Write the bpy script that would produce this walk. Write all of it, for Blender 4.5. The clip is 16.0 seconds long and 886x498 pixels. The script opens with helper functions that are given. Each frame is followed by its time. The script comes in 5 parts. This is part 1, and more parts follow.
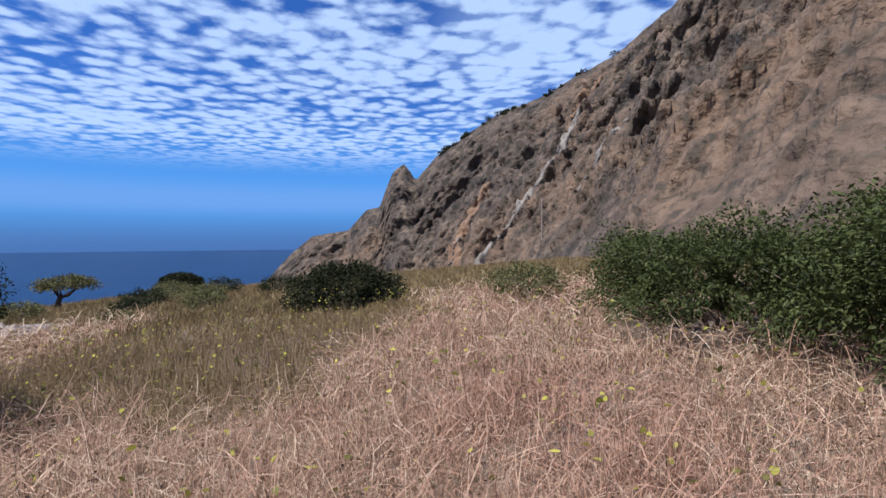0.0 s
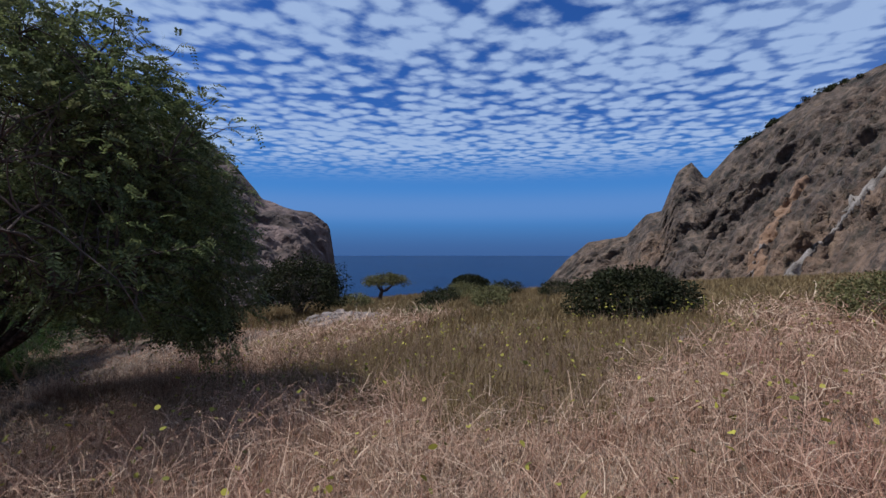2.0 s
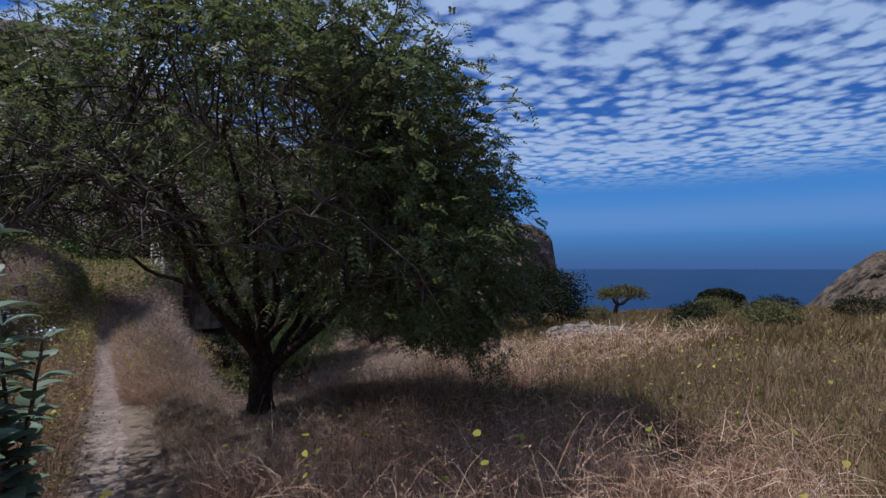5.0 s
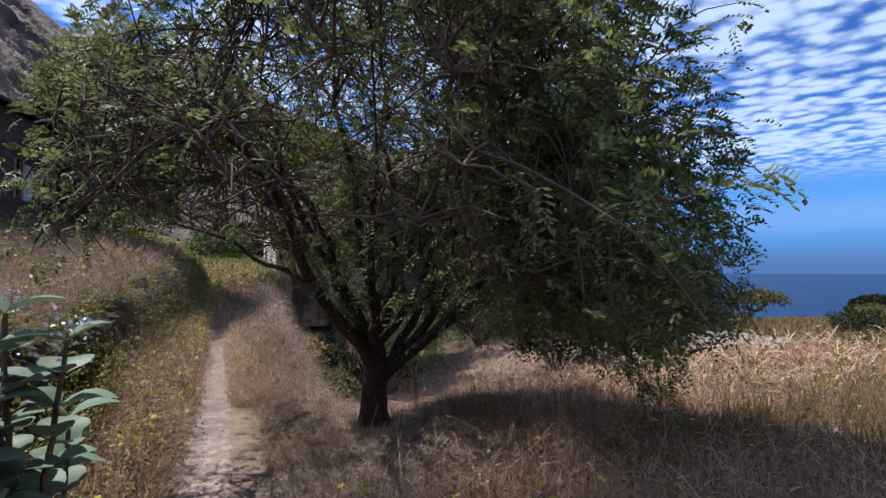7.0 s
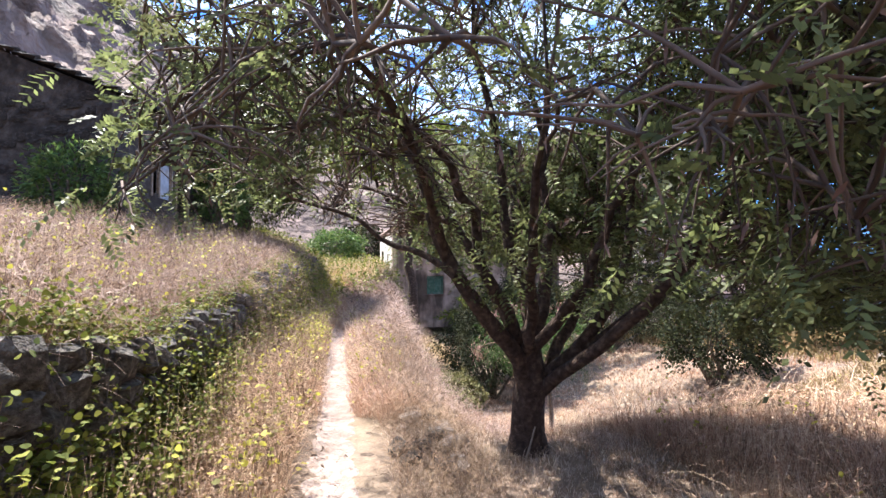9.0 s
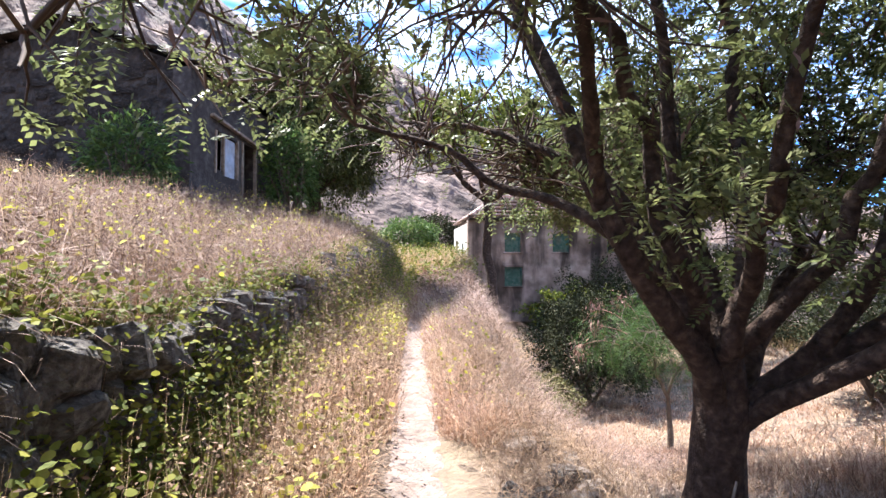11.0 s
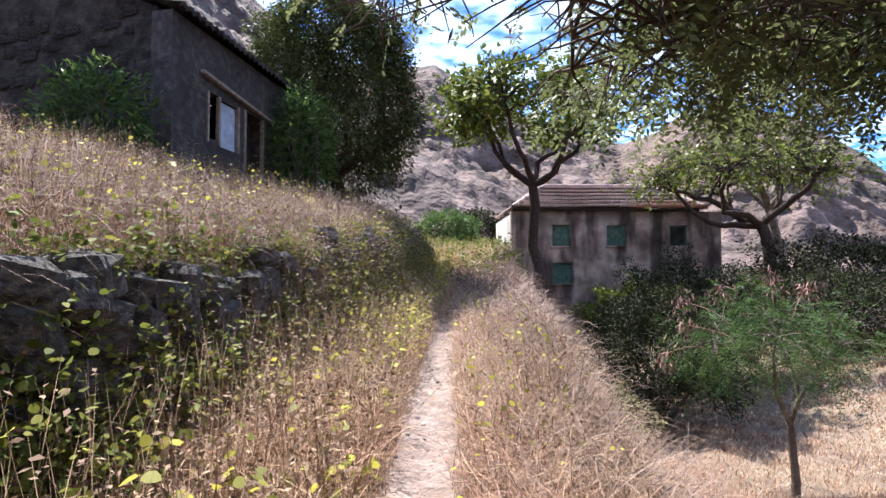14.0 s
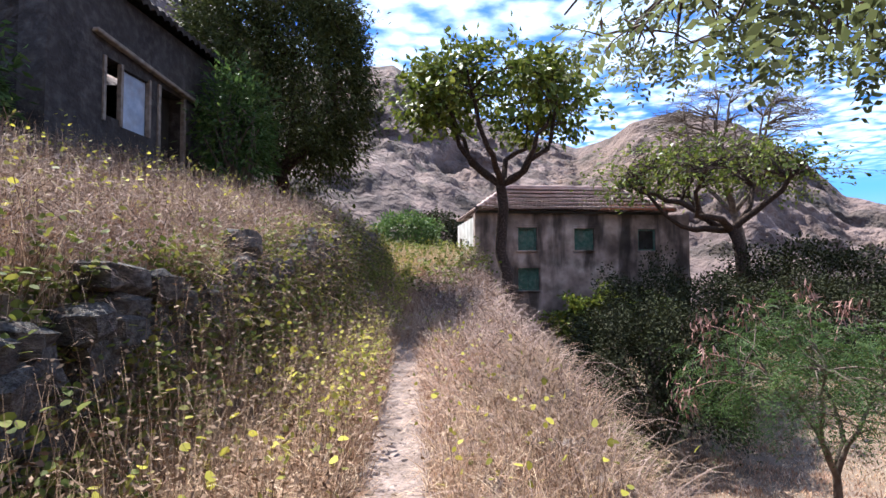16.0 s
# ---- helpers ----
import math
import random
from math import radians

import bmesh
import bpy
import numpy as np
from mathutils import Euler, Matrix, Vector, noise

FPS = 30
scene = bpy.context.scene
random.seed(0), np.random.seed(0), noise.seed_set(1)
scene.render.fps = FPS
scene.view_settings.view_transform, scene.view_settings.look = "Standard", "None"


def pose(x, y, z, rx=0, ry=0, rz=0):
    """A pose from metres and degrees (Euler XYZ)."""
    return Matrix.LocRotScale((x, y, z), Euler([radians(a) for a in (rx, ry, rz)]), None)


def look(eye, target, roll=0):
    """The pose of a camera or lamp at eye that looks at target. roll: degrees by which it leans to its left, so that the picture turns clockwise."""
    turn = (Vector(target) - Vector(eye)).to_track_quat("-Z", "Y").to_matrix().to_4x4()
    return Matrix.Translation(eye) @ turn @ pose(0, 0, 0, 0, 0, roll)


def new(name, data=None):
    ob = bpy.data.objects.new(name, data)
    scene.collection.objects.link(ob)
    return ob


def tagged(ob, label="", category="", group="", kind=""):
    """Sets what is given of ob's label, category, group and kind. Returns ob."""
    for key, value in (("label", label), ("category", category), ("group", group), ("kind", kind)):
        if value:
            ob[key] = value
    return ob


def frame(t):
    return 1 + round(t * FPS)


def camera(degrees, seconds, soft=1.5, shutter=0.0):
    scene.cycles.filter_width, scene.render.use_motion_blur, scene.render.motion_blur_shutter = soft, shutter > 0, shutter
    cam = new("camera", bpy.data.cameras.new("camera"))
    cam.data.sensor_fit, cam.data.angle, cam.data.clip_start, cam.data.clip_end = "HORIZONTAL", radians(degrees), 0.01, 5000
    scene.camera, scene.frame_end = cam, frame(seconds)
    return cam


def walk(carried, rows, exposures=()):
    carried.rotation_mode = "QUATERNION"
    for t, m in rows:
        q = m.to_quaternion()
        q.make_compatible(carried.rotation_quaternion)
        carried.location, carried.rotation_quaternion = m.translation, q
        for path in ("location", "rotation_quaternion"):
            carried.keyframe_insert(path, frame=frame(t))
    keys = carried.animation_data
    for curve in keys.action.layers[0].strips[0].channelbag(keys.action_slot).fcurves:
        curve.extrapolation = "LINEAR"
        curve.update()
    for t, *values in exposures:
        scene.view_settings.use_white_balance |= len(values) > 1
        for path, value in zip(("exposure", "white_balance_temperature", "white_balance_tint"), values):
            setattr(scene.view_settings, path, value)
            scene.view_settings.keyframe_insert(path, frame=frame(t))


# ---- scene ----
cam = camera(81.5, 16.0, soft=1.5)
PATH = [
    (0, (-1.474, -8.023, 2.689), (0.526, -8.024, 2.667), -0.4),
    (0.5, (-1.349, -7.961, 2.665), (0.641, -7.757, 2.660), -0.3),
    (1, (-1.209, -7.886, 2.637), (0.736, -7.419, 2.639), -0.1),
    (1.5, (-1.072, -7.799, 2.614), (0.805, -7.110, 2.617), -0.0),
    (2, (-0.923, -7.669, 2.595), (0.810, -6.670, 2.601), 0.0),
    (2.5, (-0.831, -7.504, 2.575), (0.733, -6.258, 2.593), 0.1),
    (3, (-0.774, -7.308, 2.550), (0.597, -5.852, 2.571), 0.3),
    (3.5, (-0.676, -7.069, 2.523), (0.563, -5.499, 2.557), 0.1),
    (6, (-0.409, -5.309, 2.257), (0.711, -3.654, 2.326), -0.2),
    (6.5, (-0.317, -4.897, 2.220), (0.698, -3.175, 2.289), -0.0),
    (7, (-0.234, -4.532, 2.191), (0.626, -2.727, 2.260), 0.1),
    (7.5, (-0.128, -4.204, 2.153), (0.599, -2.342, 2.228), 0.1),
    (8, (-0.078, -3.773, 2.084), (0.528, -1.869, 2.165), 0.1),
    (8.5, (-0.127, -3.352, 2.017), (0.400, -1.424, 2.104), 0.2),
    (9, (-0.189, -2.778, 1.960), (0.276, -0.834, 2.040), -0.1),
    (9.5, (-0.246, -2.226, 1.913), (0.133, -0.264, 1.986), -0.2),
    (10, (-0.277, -1.690, 1.870), (0.054, 0.281, 1.933), 0.0),
    (10.2, (-0.284, -1.476, 1.852), (0.026, 0.499, 1.912), 0.1),
    (12.3, (0.037, 0.188, 1.437), (0.079, 2.187, 1.504), 0.1),
    (12.5, (0.062, 0.361, 1.421), (0.097, 2.360, 1.493), 0.1),
    (13, (0.068, 0.832, 1.386), (0.094, 2.831, 1.465), -0.0),
    (13.5, (0.060, 1.329, 1.346), (0.087, 3.328, 1.417), 0.0),
    (14, (0.145, 1.794, 1.336), (0.176, 3.793, 1.406), -0.0),
    (14.5, (0.134, 2.231, 1.349), (0.197, 4.229, 1.412), 0.0),
    (15, (0.122, 2.722, 1.381), (0.244, 4.717, 1.442), -0.0),
    (15.5, (0.116, 3.242, 1.434), (0.267, 5.236, 1.503), -0.1),
    (16, (0.108, 3.727, 1.500), (0.304, 5.716, 1.579), -0.1),
]
EXPOSURES = [(t, e, k, 10) for t, e, k in ((0.0, 0.35, 5900), (1.5, 0.0, 5900), (2.5, -0.38, 5850), (3.5, -0.42, 5850), (5.8, -0.05, 5900), (7.0, 0.55, 6250), (8.0, 1.55, 6550), (9.0, 2.15, 6450), (10.2, 2.25, 6400), (12.3, 1.98, 6250), (14.0, 1.66, 6200), (16.0, 1.47, 6220))]
walk(cam, [(t, look(eye, target, roll)) for t, eye, target, roll in PATH], EXPOSURES)

# ---- world and sun ----
SUN_ELEVATION, SUN_TURN = radians(58), radians(32)  # the sun stands to the north-west: turned from +y towards -x
world = bpy.data.worlds.new("sky")
scene.world = world
world.use_nodes = True
wn, wl = world.node_tree.nodes, world.node_tree.links
wn.clear()


def wnode(kind, **kw):
    n = wn.new(kind)
    for k, v in kw.items():
        if k == "operation":
            n.operation = v
        elif k == "data_type":
            n.data_type = v
    return n


def wmath(op, a, b=None, c=None):
    n = wnode("ShaderNodeMath", operation=op)
    for i, v in enumerate((a, b, c)):
        if v is None:
            continue
        if isinstance(v, (int, float)):
            n.inputs[i].default_value = v
        else:
            wl.new(v, n.inputs[i])
    return n.outputs[0]


def wsmooth(v, lo, hi):
    n = wn.new("ShaderNodeMapRange")
    n.interpolation_type = "SMOOTHSTEP"
    wl.new(v, n.inputs[0])
    n.inputs[1].default_value, n.inputs[2].default_value = lo, hi
    return n.outputs[0]


def wmix(fac, a, b):
    n = wn.new("ShaderNodeMix")
    n.data_type = "RGBA"
    wl.new(fac, n.inputs[0])
    for i, v in ((6, a), (7, b)):
        if isinstance(v, tuple):
            n.inputs[i].default_value = (*v, 1)
        else:
            wl.new(v, n.inputs[i])
    return n.outputs[2]


sky = wn.new("ShaderNodeTexSky")
sky.sky_type = "NISHITA"
sky.sun_disc = False
sky.sun_elevation, sky.sun_rotation = SUN_ELEVATION, -SUN_TURN
sky.air_density, sky.dust_density, sky.ozone_density = 1.0, 0.3, 3.0
tc = wn.new("ShaderNodeTexCoord")
sep = wn.new("ShaderNodeSeparateXYZ")
wl.new(tc.outputs["Generated"], sep.inputs[0])
up = wmath("MAXIMUM", sep.outputs[2], 0.012)
flat = wn.new("ShaderNodeCombineXYZ")
wl.new(wmath("DIVIDE", sep.outputs[0], up), flat.inputs[0])
wl.new(wmath("DIVIDE", sep.outputs[1], up), flat.inputs[1])
puffs = wn.new("ShaderNodeTexVoronoi")
puffs.feature = "SMOOTH_F1"
warp = wn.new("ShaderNodeTexNoise")
wl.new(flat.outputs[0], warp.inputs["Vector"])
warp.inputs["Scale"].default_value = 3.5
warp.inputs["Detail"].default_value = 4
bent = wn.new("ShaderNodeVectorMath")
bent.operation = "MULTIPLY_ADD"
wl.new(warp.outputs["Color"], bent.inputs[0])
bent.inputs[1].default_value = (0.16, 0.16, 0)
wl.new(flat.outputs[0], bent.inputs[2])
wl.new(bent.outputs[0], puffs.inputs["Vector"])
puffs.inputs["Scale"].default_value = 8.5
puffs.inputs["Smoothness"].default_value = 0.6
fluff = wn.new("ShaderNodeTexNoise")
wl.new(flat.outputs[0], fluff.inputs["Vector"])
fluff.inputs["Scale"].default_value = 18
fluff.inputs["Detail"].default_value = 6
sheet = wn.new("ShaderNodeTexNoise")
wl.new(flat.outputs[0], sheet.inputs["Vector"])
sheet.inputs["Scale"].default_value = 0.55
sheet.inputs["Detail"].default_value = 3
body = wmath("SUBTRACT", wmath("ADD", wmath("MULTIPLY", sheet.outputs[0], 0.75), wmath("MULTIPLY", fluff.outputs[0], 0.5)), puffs.outputs[0])
cover = wmath("MULTIPLY", wsmooth(body, -0.20, 0.34), wsmooth(sep.outputs[2], 0.125, 0.19))
# a smooth bank of cloud over the cape and a thin one above the horizon
away = wn.new("ShaderNodeVectorMath")
away.operation = "DISTANCE"
wl.new(tc.outputs["Generated"], away.inputs[0])
away.inputs[1].default_value = (0.93, -0.11, 0.36)
bank = wmath("MULTIPLY", wmath("SUBTRACT", 1.0, wsmooth(away.outputs["Value"], 0.0, 0.17)), 0.4)
cover = wmath("MAXIMUM", wmath("MULTIPLY", cover, 0.88), bank)
band = wmath("MULTIPLY", wsmooth(sep.outputs[2], 0.045, 0.075), wmath("SUBTRACT", 1.0, wsmooth(sep.outputs[2], 0.085, 0.125)))
tinted = wn.new("ShaderNodeMix")
tinted.data_type, tinted.blend_type = "RGBA", "MULTIPLY"
tinted.inputs[0].default_value = 1.0
wl.new(sky.outputs[0], tinted.inputs[6])
tinted.inputs[7].default_value = (0.31, 0.60, 1.16, 1)
low = wmath("SUBTRACT", 1.0, wsmooth(sep.outputs[2], 0.08, 0.26))
hazed = wmix(wmath("MULTIPLY", low, 0.8), tinted.outputs[2], (1.1, 3.5, 8.0))
edge = wmath("SUBTRACT", 1.0, wsmooth(sep.outputs[2], -0.01, 0.085))
hazed = wmix(wmath("MULTIPLY", edge, 0.85), hazed, (0.75, 1.5, 3.6))
hazed = wmix(wmath("MULTIPLY", band, 0.4), hazed, (2.6, 4.0, 7.4))
clouded = wmix(cover, hazed, (5.7, 7.2, 9.8))
back = wn.new("ShaderNodeBackground")
wl.new(clouded, back.inputs[0])
back.inputs[1].default_value = 0.082
wout = wn.new("ShaderNodeOutputWorld")
wl.new(back.outputs[0], wout.inputs[0])

sun_data = bpy.data.lights.new("sun", "SUN")
sun_data.energy, sun_data.angle, sun_data.color = 5.0, radians(0.55), (1.0, 0.96, 0.90)
sun = new("sun", sun_data)
sun_from = Vector((-math.sin(SUN_TURN) * math.cos(SUN_ELEVATION), math.cos(SUN_TURN) * math.cos(SUN_ELEVATION), math.sin(SUN_ELEVATION)))
sun.matrix_world = look(sun_from * 60, (0, 0, 0))

rng = np.random.default_rng(7)


# ---- materials ----
def material(name, stops, scale=4.0, detail=6.0, rough=0.9, bump=0.0, bump_scale=30.0, island=0.0, leaf=0.0, second=None, metal=0.0, fine=None, streak=None):
    """A noise-coloured surface. stops: (position, colour) of its ramp; island: how far separate pieces differ; leaf: light let through;
    second: (scale, colour, amount) of larger stains."""
    m = bpy.data.materials.new(name)
    m.use_nodes = True
    n, l = m.node_tree.nodes, m.node_tree.links
    bsdf = n["Principled BSDF"]
    bsdf.inputs["Roughness"].default_value = rough
    bsdf.inputs["Metallic"].default_value = metal
    bsdf.inputs["Specular IOR Level"].default_value = 0.13 if leaf else 0.25
    where = n.new("ShaderNodeTexCoord")
    tex = n.new("ShaderNodeTexNoise")
    l.new(where.outputs["Object"], tex.inputs["Vector"])
    tex.inputs["Scale"].default_value, tex.inputs["Detail"].default_value = scale, detail
    value = tex.outputs[0]
    if island:
        geo = n.new("ShaderNodeNewGeometry")
        mixv = n.new("ShaderNodeMix")
        mixv.inputs[0].default_value = island
        l.new(value, mixv.inputs[2])
        l.new(geo.outputs["Random Per Island"], mixv.inputs[3])
        value = mixv.outputs[0]
    ramp = n.new("ShaderNodeValToRGB")
    ramp.color_ramp.elements[0].position, ramp.color_ramp.elements[0].color = stops[0][0], (*stops[0][1], 1)
    ramp.color_ramp.elements[1].position, ramp.color_ramp.elements[1].color = stops[-1][0], (*stops[-1][1], 1)
    for p, c in stops[1:-1]:
        ramp.color_ramp.elements.new(p).color = (*c, 1)
    l.new(value, ramp.inputs[0])
    colour = ramp.outputs[0]
    for stain in ([second] if second else []) + ([fine] if fine else []):
        t2 = n.new("ShaderNodeTexNoise")
        l.new(where.outputs["Object"], t2.inputs["Vector"])
        t2.inputs["Scale"].default_value, t2.inputs["Detail"].default_value = stain[0], 5
        r2 = n.new("ShaderNodeMapRange")
        r2.inputs[1].default_value, r2.inputs[2].default_value, r2.inputs[4].default_value = 0.45, 0.68, stain[2]
        l.new(t2.outputs[0], r2.inputs[0])
        mx = n.new("ShaderNodeMix")
        mx.data_type = "RGBA"
        l.new(r2.outputs[0], mx.inputs[0])
        l.new(colour, mx.inputs[6])
        mx.inputs[7].default_value = (*stain[1], 1)
        colour = mx.outputs[2]
    if streak:
        # water stains that run down the wall: (colour, amount)
        mp = n.new("ShaderNodeMapping")
        mp.inputs["Scale"].default_value = (1, 1, 0.22)
        l.new(where.outputs["Object"], mp.inputs["Vector"])
        t3 = n.new("ShaderNodeTexNoise")
        l.new(mp.outputs[0], t3.inputs["Vector"])
        t3.inputs["Scale"].default_value, t3.inputs["Detail"].default_value = 1.1, 7
        r3 = n.new("ShaderNodeMapRange")
        r3.inputs[1].default_value, r3.inputs[2].default_value, r3.inputs[4].default_value = 0.47, 0.60, streak[1]
        l.new(t3.outputs[0], r3.inputs[0])
        m3 = n.new("ShaderNodeMix")
        m3.data_type = "RGBA"
        l.new(r3.outputs[0], m3.inputs[0])
        l.new(colour, m3.inputs[6])
        m3.inputs[7].default_value = (*streak[0], 1)
        colour = m3.outputs[2]
    l.new(colour, bsdf.inputs["Base Color"])
    if bump:
        bt = n.new("ShaderNodeTexNoise")
        l.new(where.outputs["Object"], bt.inputs["Vector"])
        bt.inputs["Scale"].default_value, bt.inputs["Detail"].default_value = bump_scale, 8
        bn = n.new("ShaderNodeBump")
        bn.inputs["Strength"].default_value = bump
        bn.inputs["Distance"].default_value = 1.0 / bump_scale
        l.new(bt.outputs[0], bn.inputs["Height"])
        l.new(bn.outputs[0], bsdf.inputs["Normal"])
    if leaf:
        tr = n.new("ShaderNodeBsdfTranslucent")
        l.new(colour, tr.inputs[0])
        ms = n.new("ShaderNodeMixShader")
        ms.inputs[0].default_value = leaf
        l.new(bsdf.outputs[0], ms.inputs[1])
        l.new(tr.outputs[0], ms.inputs[2])
        l.new(ms.outputs[0], n["Material Output"].inputs["Surface"])
    return m


M_SOIL = material("dry_soil", [(0.3, (0.093, 0.0651, 0.0496)), (0.5, (0.164, 0.118, 0.0899)), (0.7, (0.223, 0.167, 0.13))], 3.0, 9, 0.95, 0.7, 25, second=(0.35, (0.24, 0.185, 0.115), 0.5), fine=(14.0, (0.12, 0.085, 0.065), 0.5))
M_TRACK = material("trodden_earth", [(0.3, (0.193, 0.142, 0.122)), (0.55, (0.301, 0.231, 0.203)), (0.72, (0.409, 0.327, 0.288))], 7.0, 9, 0.95, 0.9, 40, second=(2.0, (0.16, 0.124, 0.105), 0.65), fine=(18.0, (0.13, 0.10, 0.085), 0.5))
M_STRAW = material("straw", [(0.08, (0.10, 0.054, 0.036)), (0.3, (0.32, 0.19, 0.125)), (0.6, (0.55, 0.365, 0.245)), (0.92, (0.80, 0.66, 0.48))], 0.9, 4, 0.7, island=0.72, leaf=0.22, second=(0.3, (0.40, 0.20, 0.14), 0.55))
M_STRAW_YELLOW = material("yellow_grass", [(0.08, (0.18, 0.11, 0.07)), (0.35, (0.42, 0.29, 0.18)), (0.65, (0.60, 0.455, 0.30)), (0.92, (0.80, 0.69, 0.50))], 0.8, 4, 0.7, island=0.75, leaf=0.3, second=(0.5, (0.38, 0.33, 0.13), 0.4))
M_STRAW_OLIVE = material("olive_grass", [(0.1, (0.0858, 0.0562, 0.0264)), (0.5, (0.231, 0.157, 0.075)), (0.9, (0.356, 0.277, 0.141))], 0.5, 4, 0.8, island=0.6, leaf=0.22, second=(0.2, (0.215, 0.155, 0.076), 0.5))
M_STRAW_PALE = material("pale_straw", [(0.08, (0.22, 0.14, 0.11)), (0.4, (0.47, 0.34, 0.27)), (0.92, (0.78, 0.65, 0.54))], 0.8, 4, 0.75, island=0.75, leaf=0.25)
M_STEM = material("dry_stem", [(0.2, (0.10, 0.06, 0.04)), (0.6, (0.22, 0.14, 0.09)), (0.9, (0.40, 0.28, 0.18))], 2.0, 3, 0.8, island=0.6)
M_VINE = material("vine_leaf", [(0.05, (0.10, 0.10, 0.03)), (0.4, (0.25, 0.24, 0.05)), (0.7, (0.46, 0.42, 0.07)), (0.95, (0.62, 0.56, 0.10))], 1.5, 3, 0.6, island=0.75, leaf=0.38)
M_VINE_GREEN = material("weed_leaf", [(0.05, (0.05, 0.07, 0.015)), (0.5, (0.13, 0.15, 0.03)), (0.95, (0.30, 0.28, 0.06))], 1.5, 3, 0.65, island=0.7, leaf=0.35)
M_LEAF_BIG = material("tree_leaf", [(0.1, (0.0509, 0.058, 0.0248)), (0.5, (0.124, 0.149, 0.0613)), (0.85, (0.233, 0.269, 0.0999)), (1.0, (0.424, 0.424, 0.0884))], 0.8, 3, 0.5, island=0.6, leaf=0.45, second=(0.9, (0.13, 0.105, 0.06), 0.45))
M_TWIG = material("brown_twig", [(0.3, (0.0506, 0.0344, 0.0284)), (0.6, (0.112, 0.078, 0.0638)), (0.9, (0.193, 0.142, 0.116))], 6.0, 5, 0.9, island=0.5)
M_POD_BROWN = material("brown_pod", [(0.1, (0.05, 0.028, 0.022)), (0.6, (0.12, 0.07, 0.055)), (0.95, (0.22, 0.145, 0.12))], 3.0, 3, 0.75, island=0.7, leaf=0.15)
M_LEAF_OLIVE = material("olive_leaf", [(0.1, (0.0238, 0.0292, 0.0108)), (0.5, (0.0626, 0.0756, 0.0248)), (0.85, (0.119, 0.135, 0.0432)), (1.0, (0.238, 0.238, 0.0648))], 0.5, 4, 0.6, island=0.6, leaf=0.3)
M_LEAF_BRIGHT = material("bright_leaf", [(0.1, (0.035, 0.065, 0.018)), (0.5, (0.07, 0.125, 0.035)), (0.95, (0.17, 0.22, 0.06))], 1.0, 3, 0.5, island=0.6, leaf=0.35)
M_LEAF_FINE = material("feathery_leaf", [(0.1, (0.0217, 0.0433, 0.0108)), (0.5, (0.0506, 0.0944, 0.0253)), (0.95, (0.116, 0.159, 0.047))], 1.0, 3, 0.55, island=0.6, leaf=0.35)
M_LEAF_ROUND = material("round_leaf", [(0.1, (0.0425, 0.0638, 0.0127)), (0.5, (0.111, 0.145, 0.0255)), (0.95, (0.255, 0.255, 0.051))], 0.8, 3, 0.42, island=0.6, leaf=0.3)
M_LEAF_BUSH = material("bush_leaf", [(0.1, (0.0108, 0.013, 0.00576)), (0.5, (0.0245, 0.0295, 0.0115)), (0.95, (0.0504, 0.0562, 0.0216))], 0.7, 3, 0.75, island=0.6, leaf=0.15, second=(1.2, (0.05, 0.040, 0.024), 0.4))
M_LEAF_DRY = material("dry_bush_leaf", [(0.1, (0.06, 0.06, 0.025)), (0.5, (0.13, 0.125, 0.05)), (0.95, (0.24, 0.21, 0.10))], 0.7, 3, 0.7, island=0.6, leaf=0.2)
M_LEAF_GREY = material("waxy_leaf", [(0.1, (0.09, 0.13, 0.09)), (0.6, (0.14, 0.195, 0.135)), (0.95, (0.22, 0.28, 0.19))], 5.0, 4, 0.5, island=0.5, leaf=0.2)
M_POD = material("dry_pod", [(0.1, (0.16, 0.07, 0.06)), (0.6, (0.34, 0.18, 0.15)), (0.95, (0.48, 0.30, 0.25))], 3.0, 3, 0.7, island=0.7)
M_BARK = material("bark", [(0.3, (0.021, 0.0135, 0.0105)), (0.55, (0.063, 0.0405, 0.0315)), (0.75, (0.128, 0.087, 0.0675))], 16.0, 10, 0.95, 1.0, 45)
M_BARK_PALE = material("pale_bark", [(0.3, (0.07, 0.05, 0.04)), (0.55, (0.15, 0.115, 0.09)), (0.75, (0.25, 0.20, 0.16))], 6.0, 8, 0.95, 0.8, 25)
M_STONE = material("basalt_stone", [(0.3, (0.03, 0.026, 0.025)), (0.5, (0.075, 0.064, 0.06)), (0.72, (0.16, 0.14, 0.128))], 5.0, 8, 0.92, 0.8, 22, second=(8.0, (0.26, 0.24, 0.21), 0.4))
M_RUBBLE = material("pale_rubble", [(0.3, (0.16, 0.125, 0.11)), (0.5, (0.27, 0.22, 0.19)), (0.72, (0.40, 0.34, 0.30))], 4.0, 8, 0.95, 0.8, 22)
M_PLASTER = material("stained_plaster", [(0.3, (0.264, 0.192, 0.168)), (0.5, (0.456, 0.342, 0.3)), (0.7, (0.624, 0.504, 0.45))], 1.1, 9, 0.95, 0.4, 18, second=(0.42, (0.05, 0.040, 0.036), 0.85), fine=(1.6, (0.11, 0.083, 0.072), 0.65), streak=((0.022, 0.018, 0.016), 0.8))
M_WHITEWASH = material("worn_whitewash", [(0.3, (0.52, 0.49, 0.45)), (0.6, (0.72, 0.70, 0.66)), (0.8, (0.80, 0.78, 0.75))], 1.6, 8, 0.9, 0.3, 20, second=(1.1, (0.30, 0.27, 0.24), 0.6))
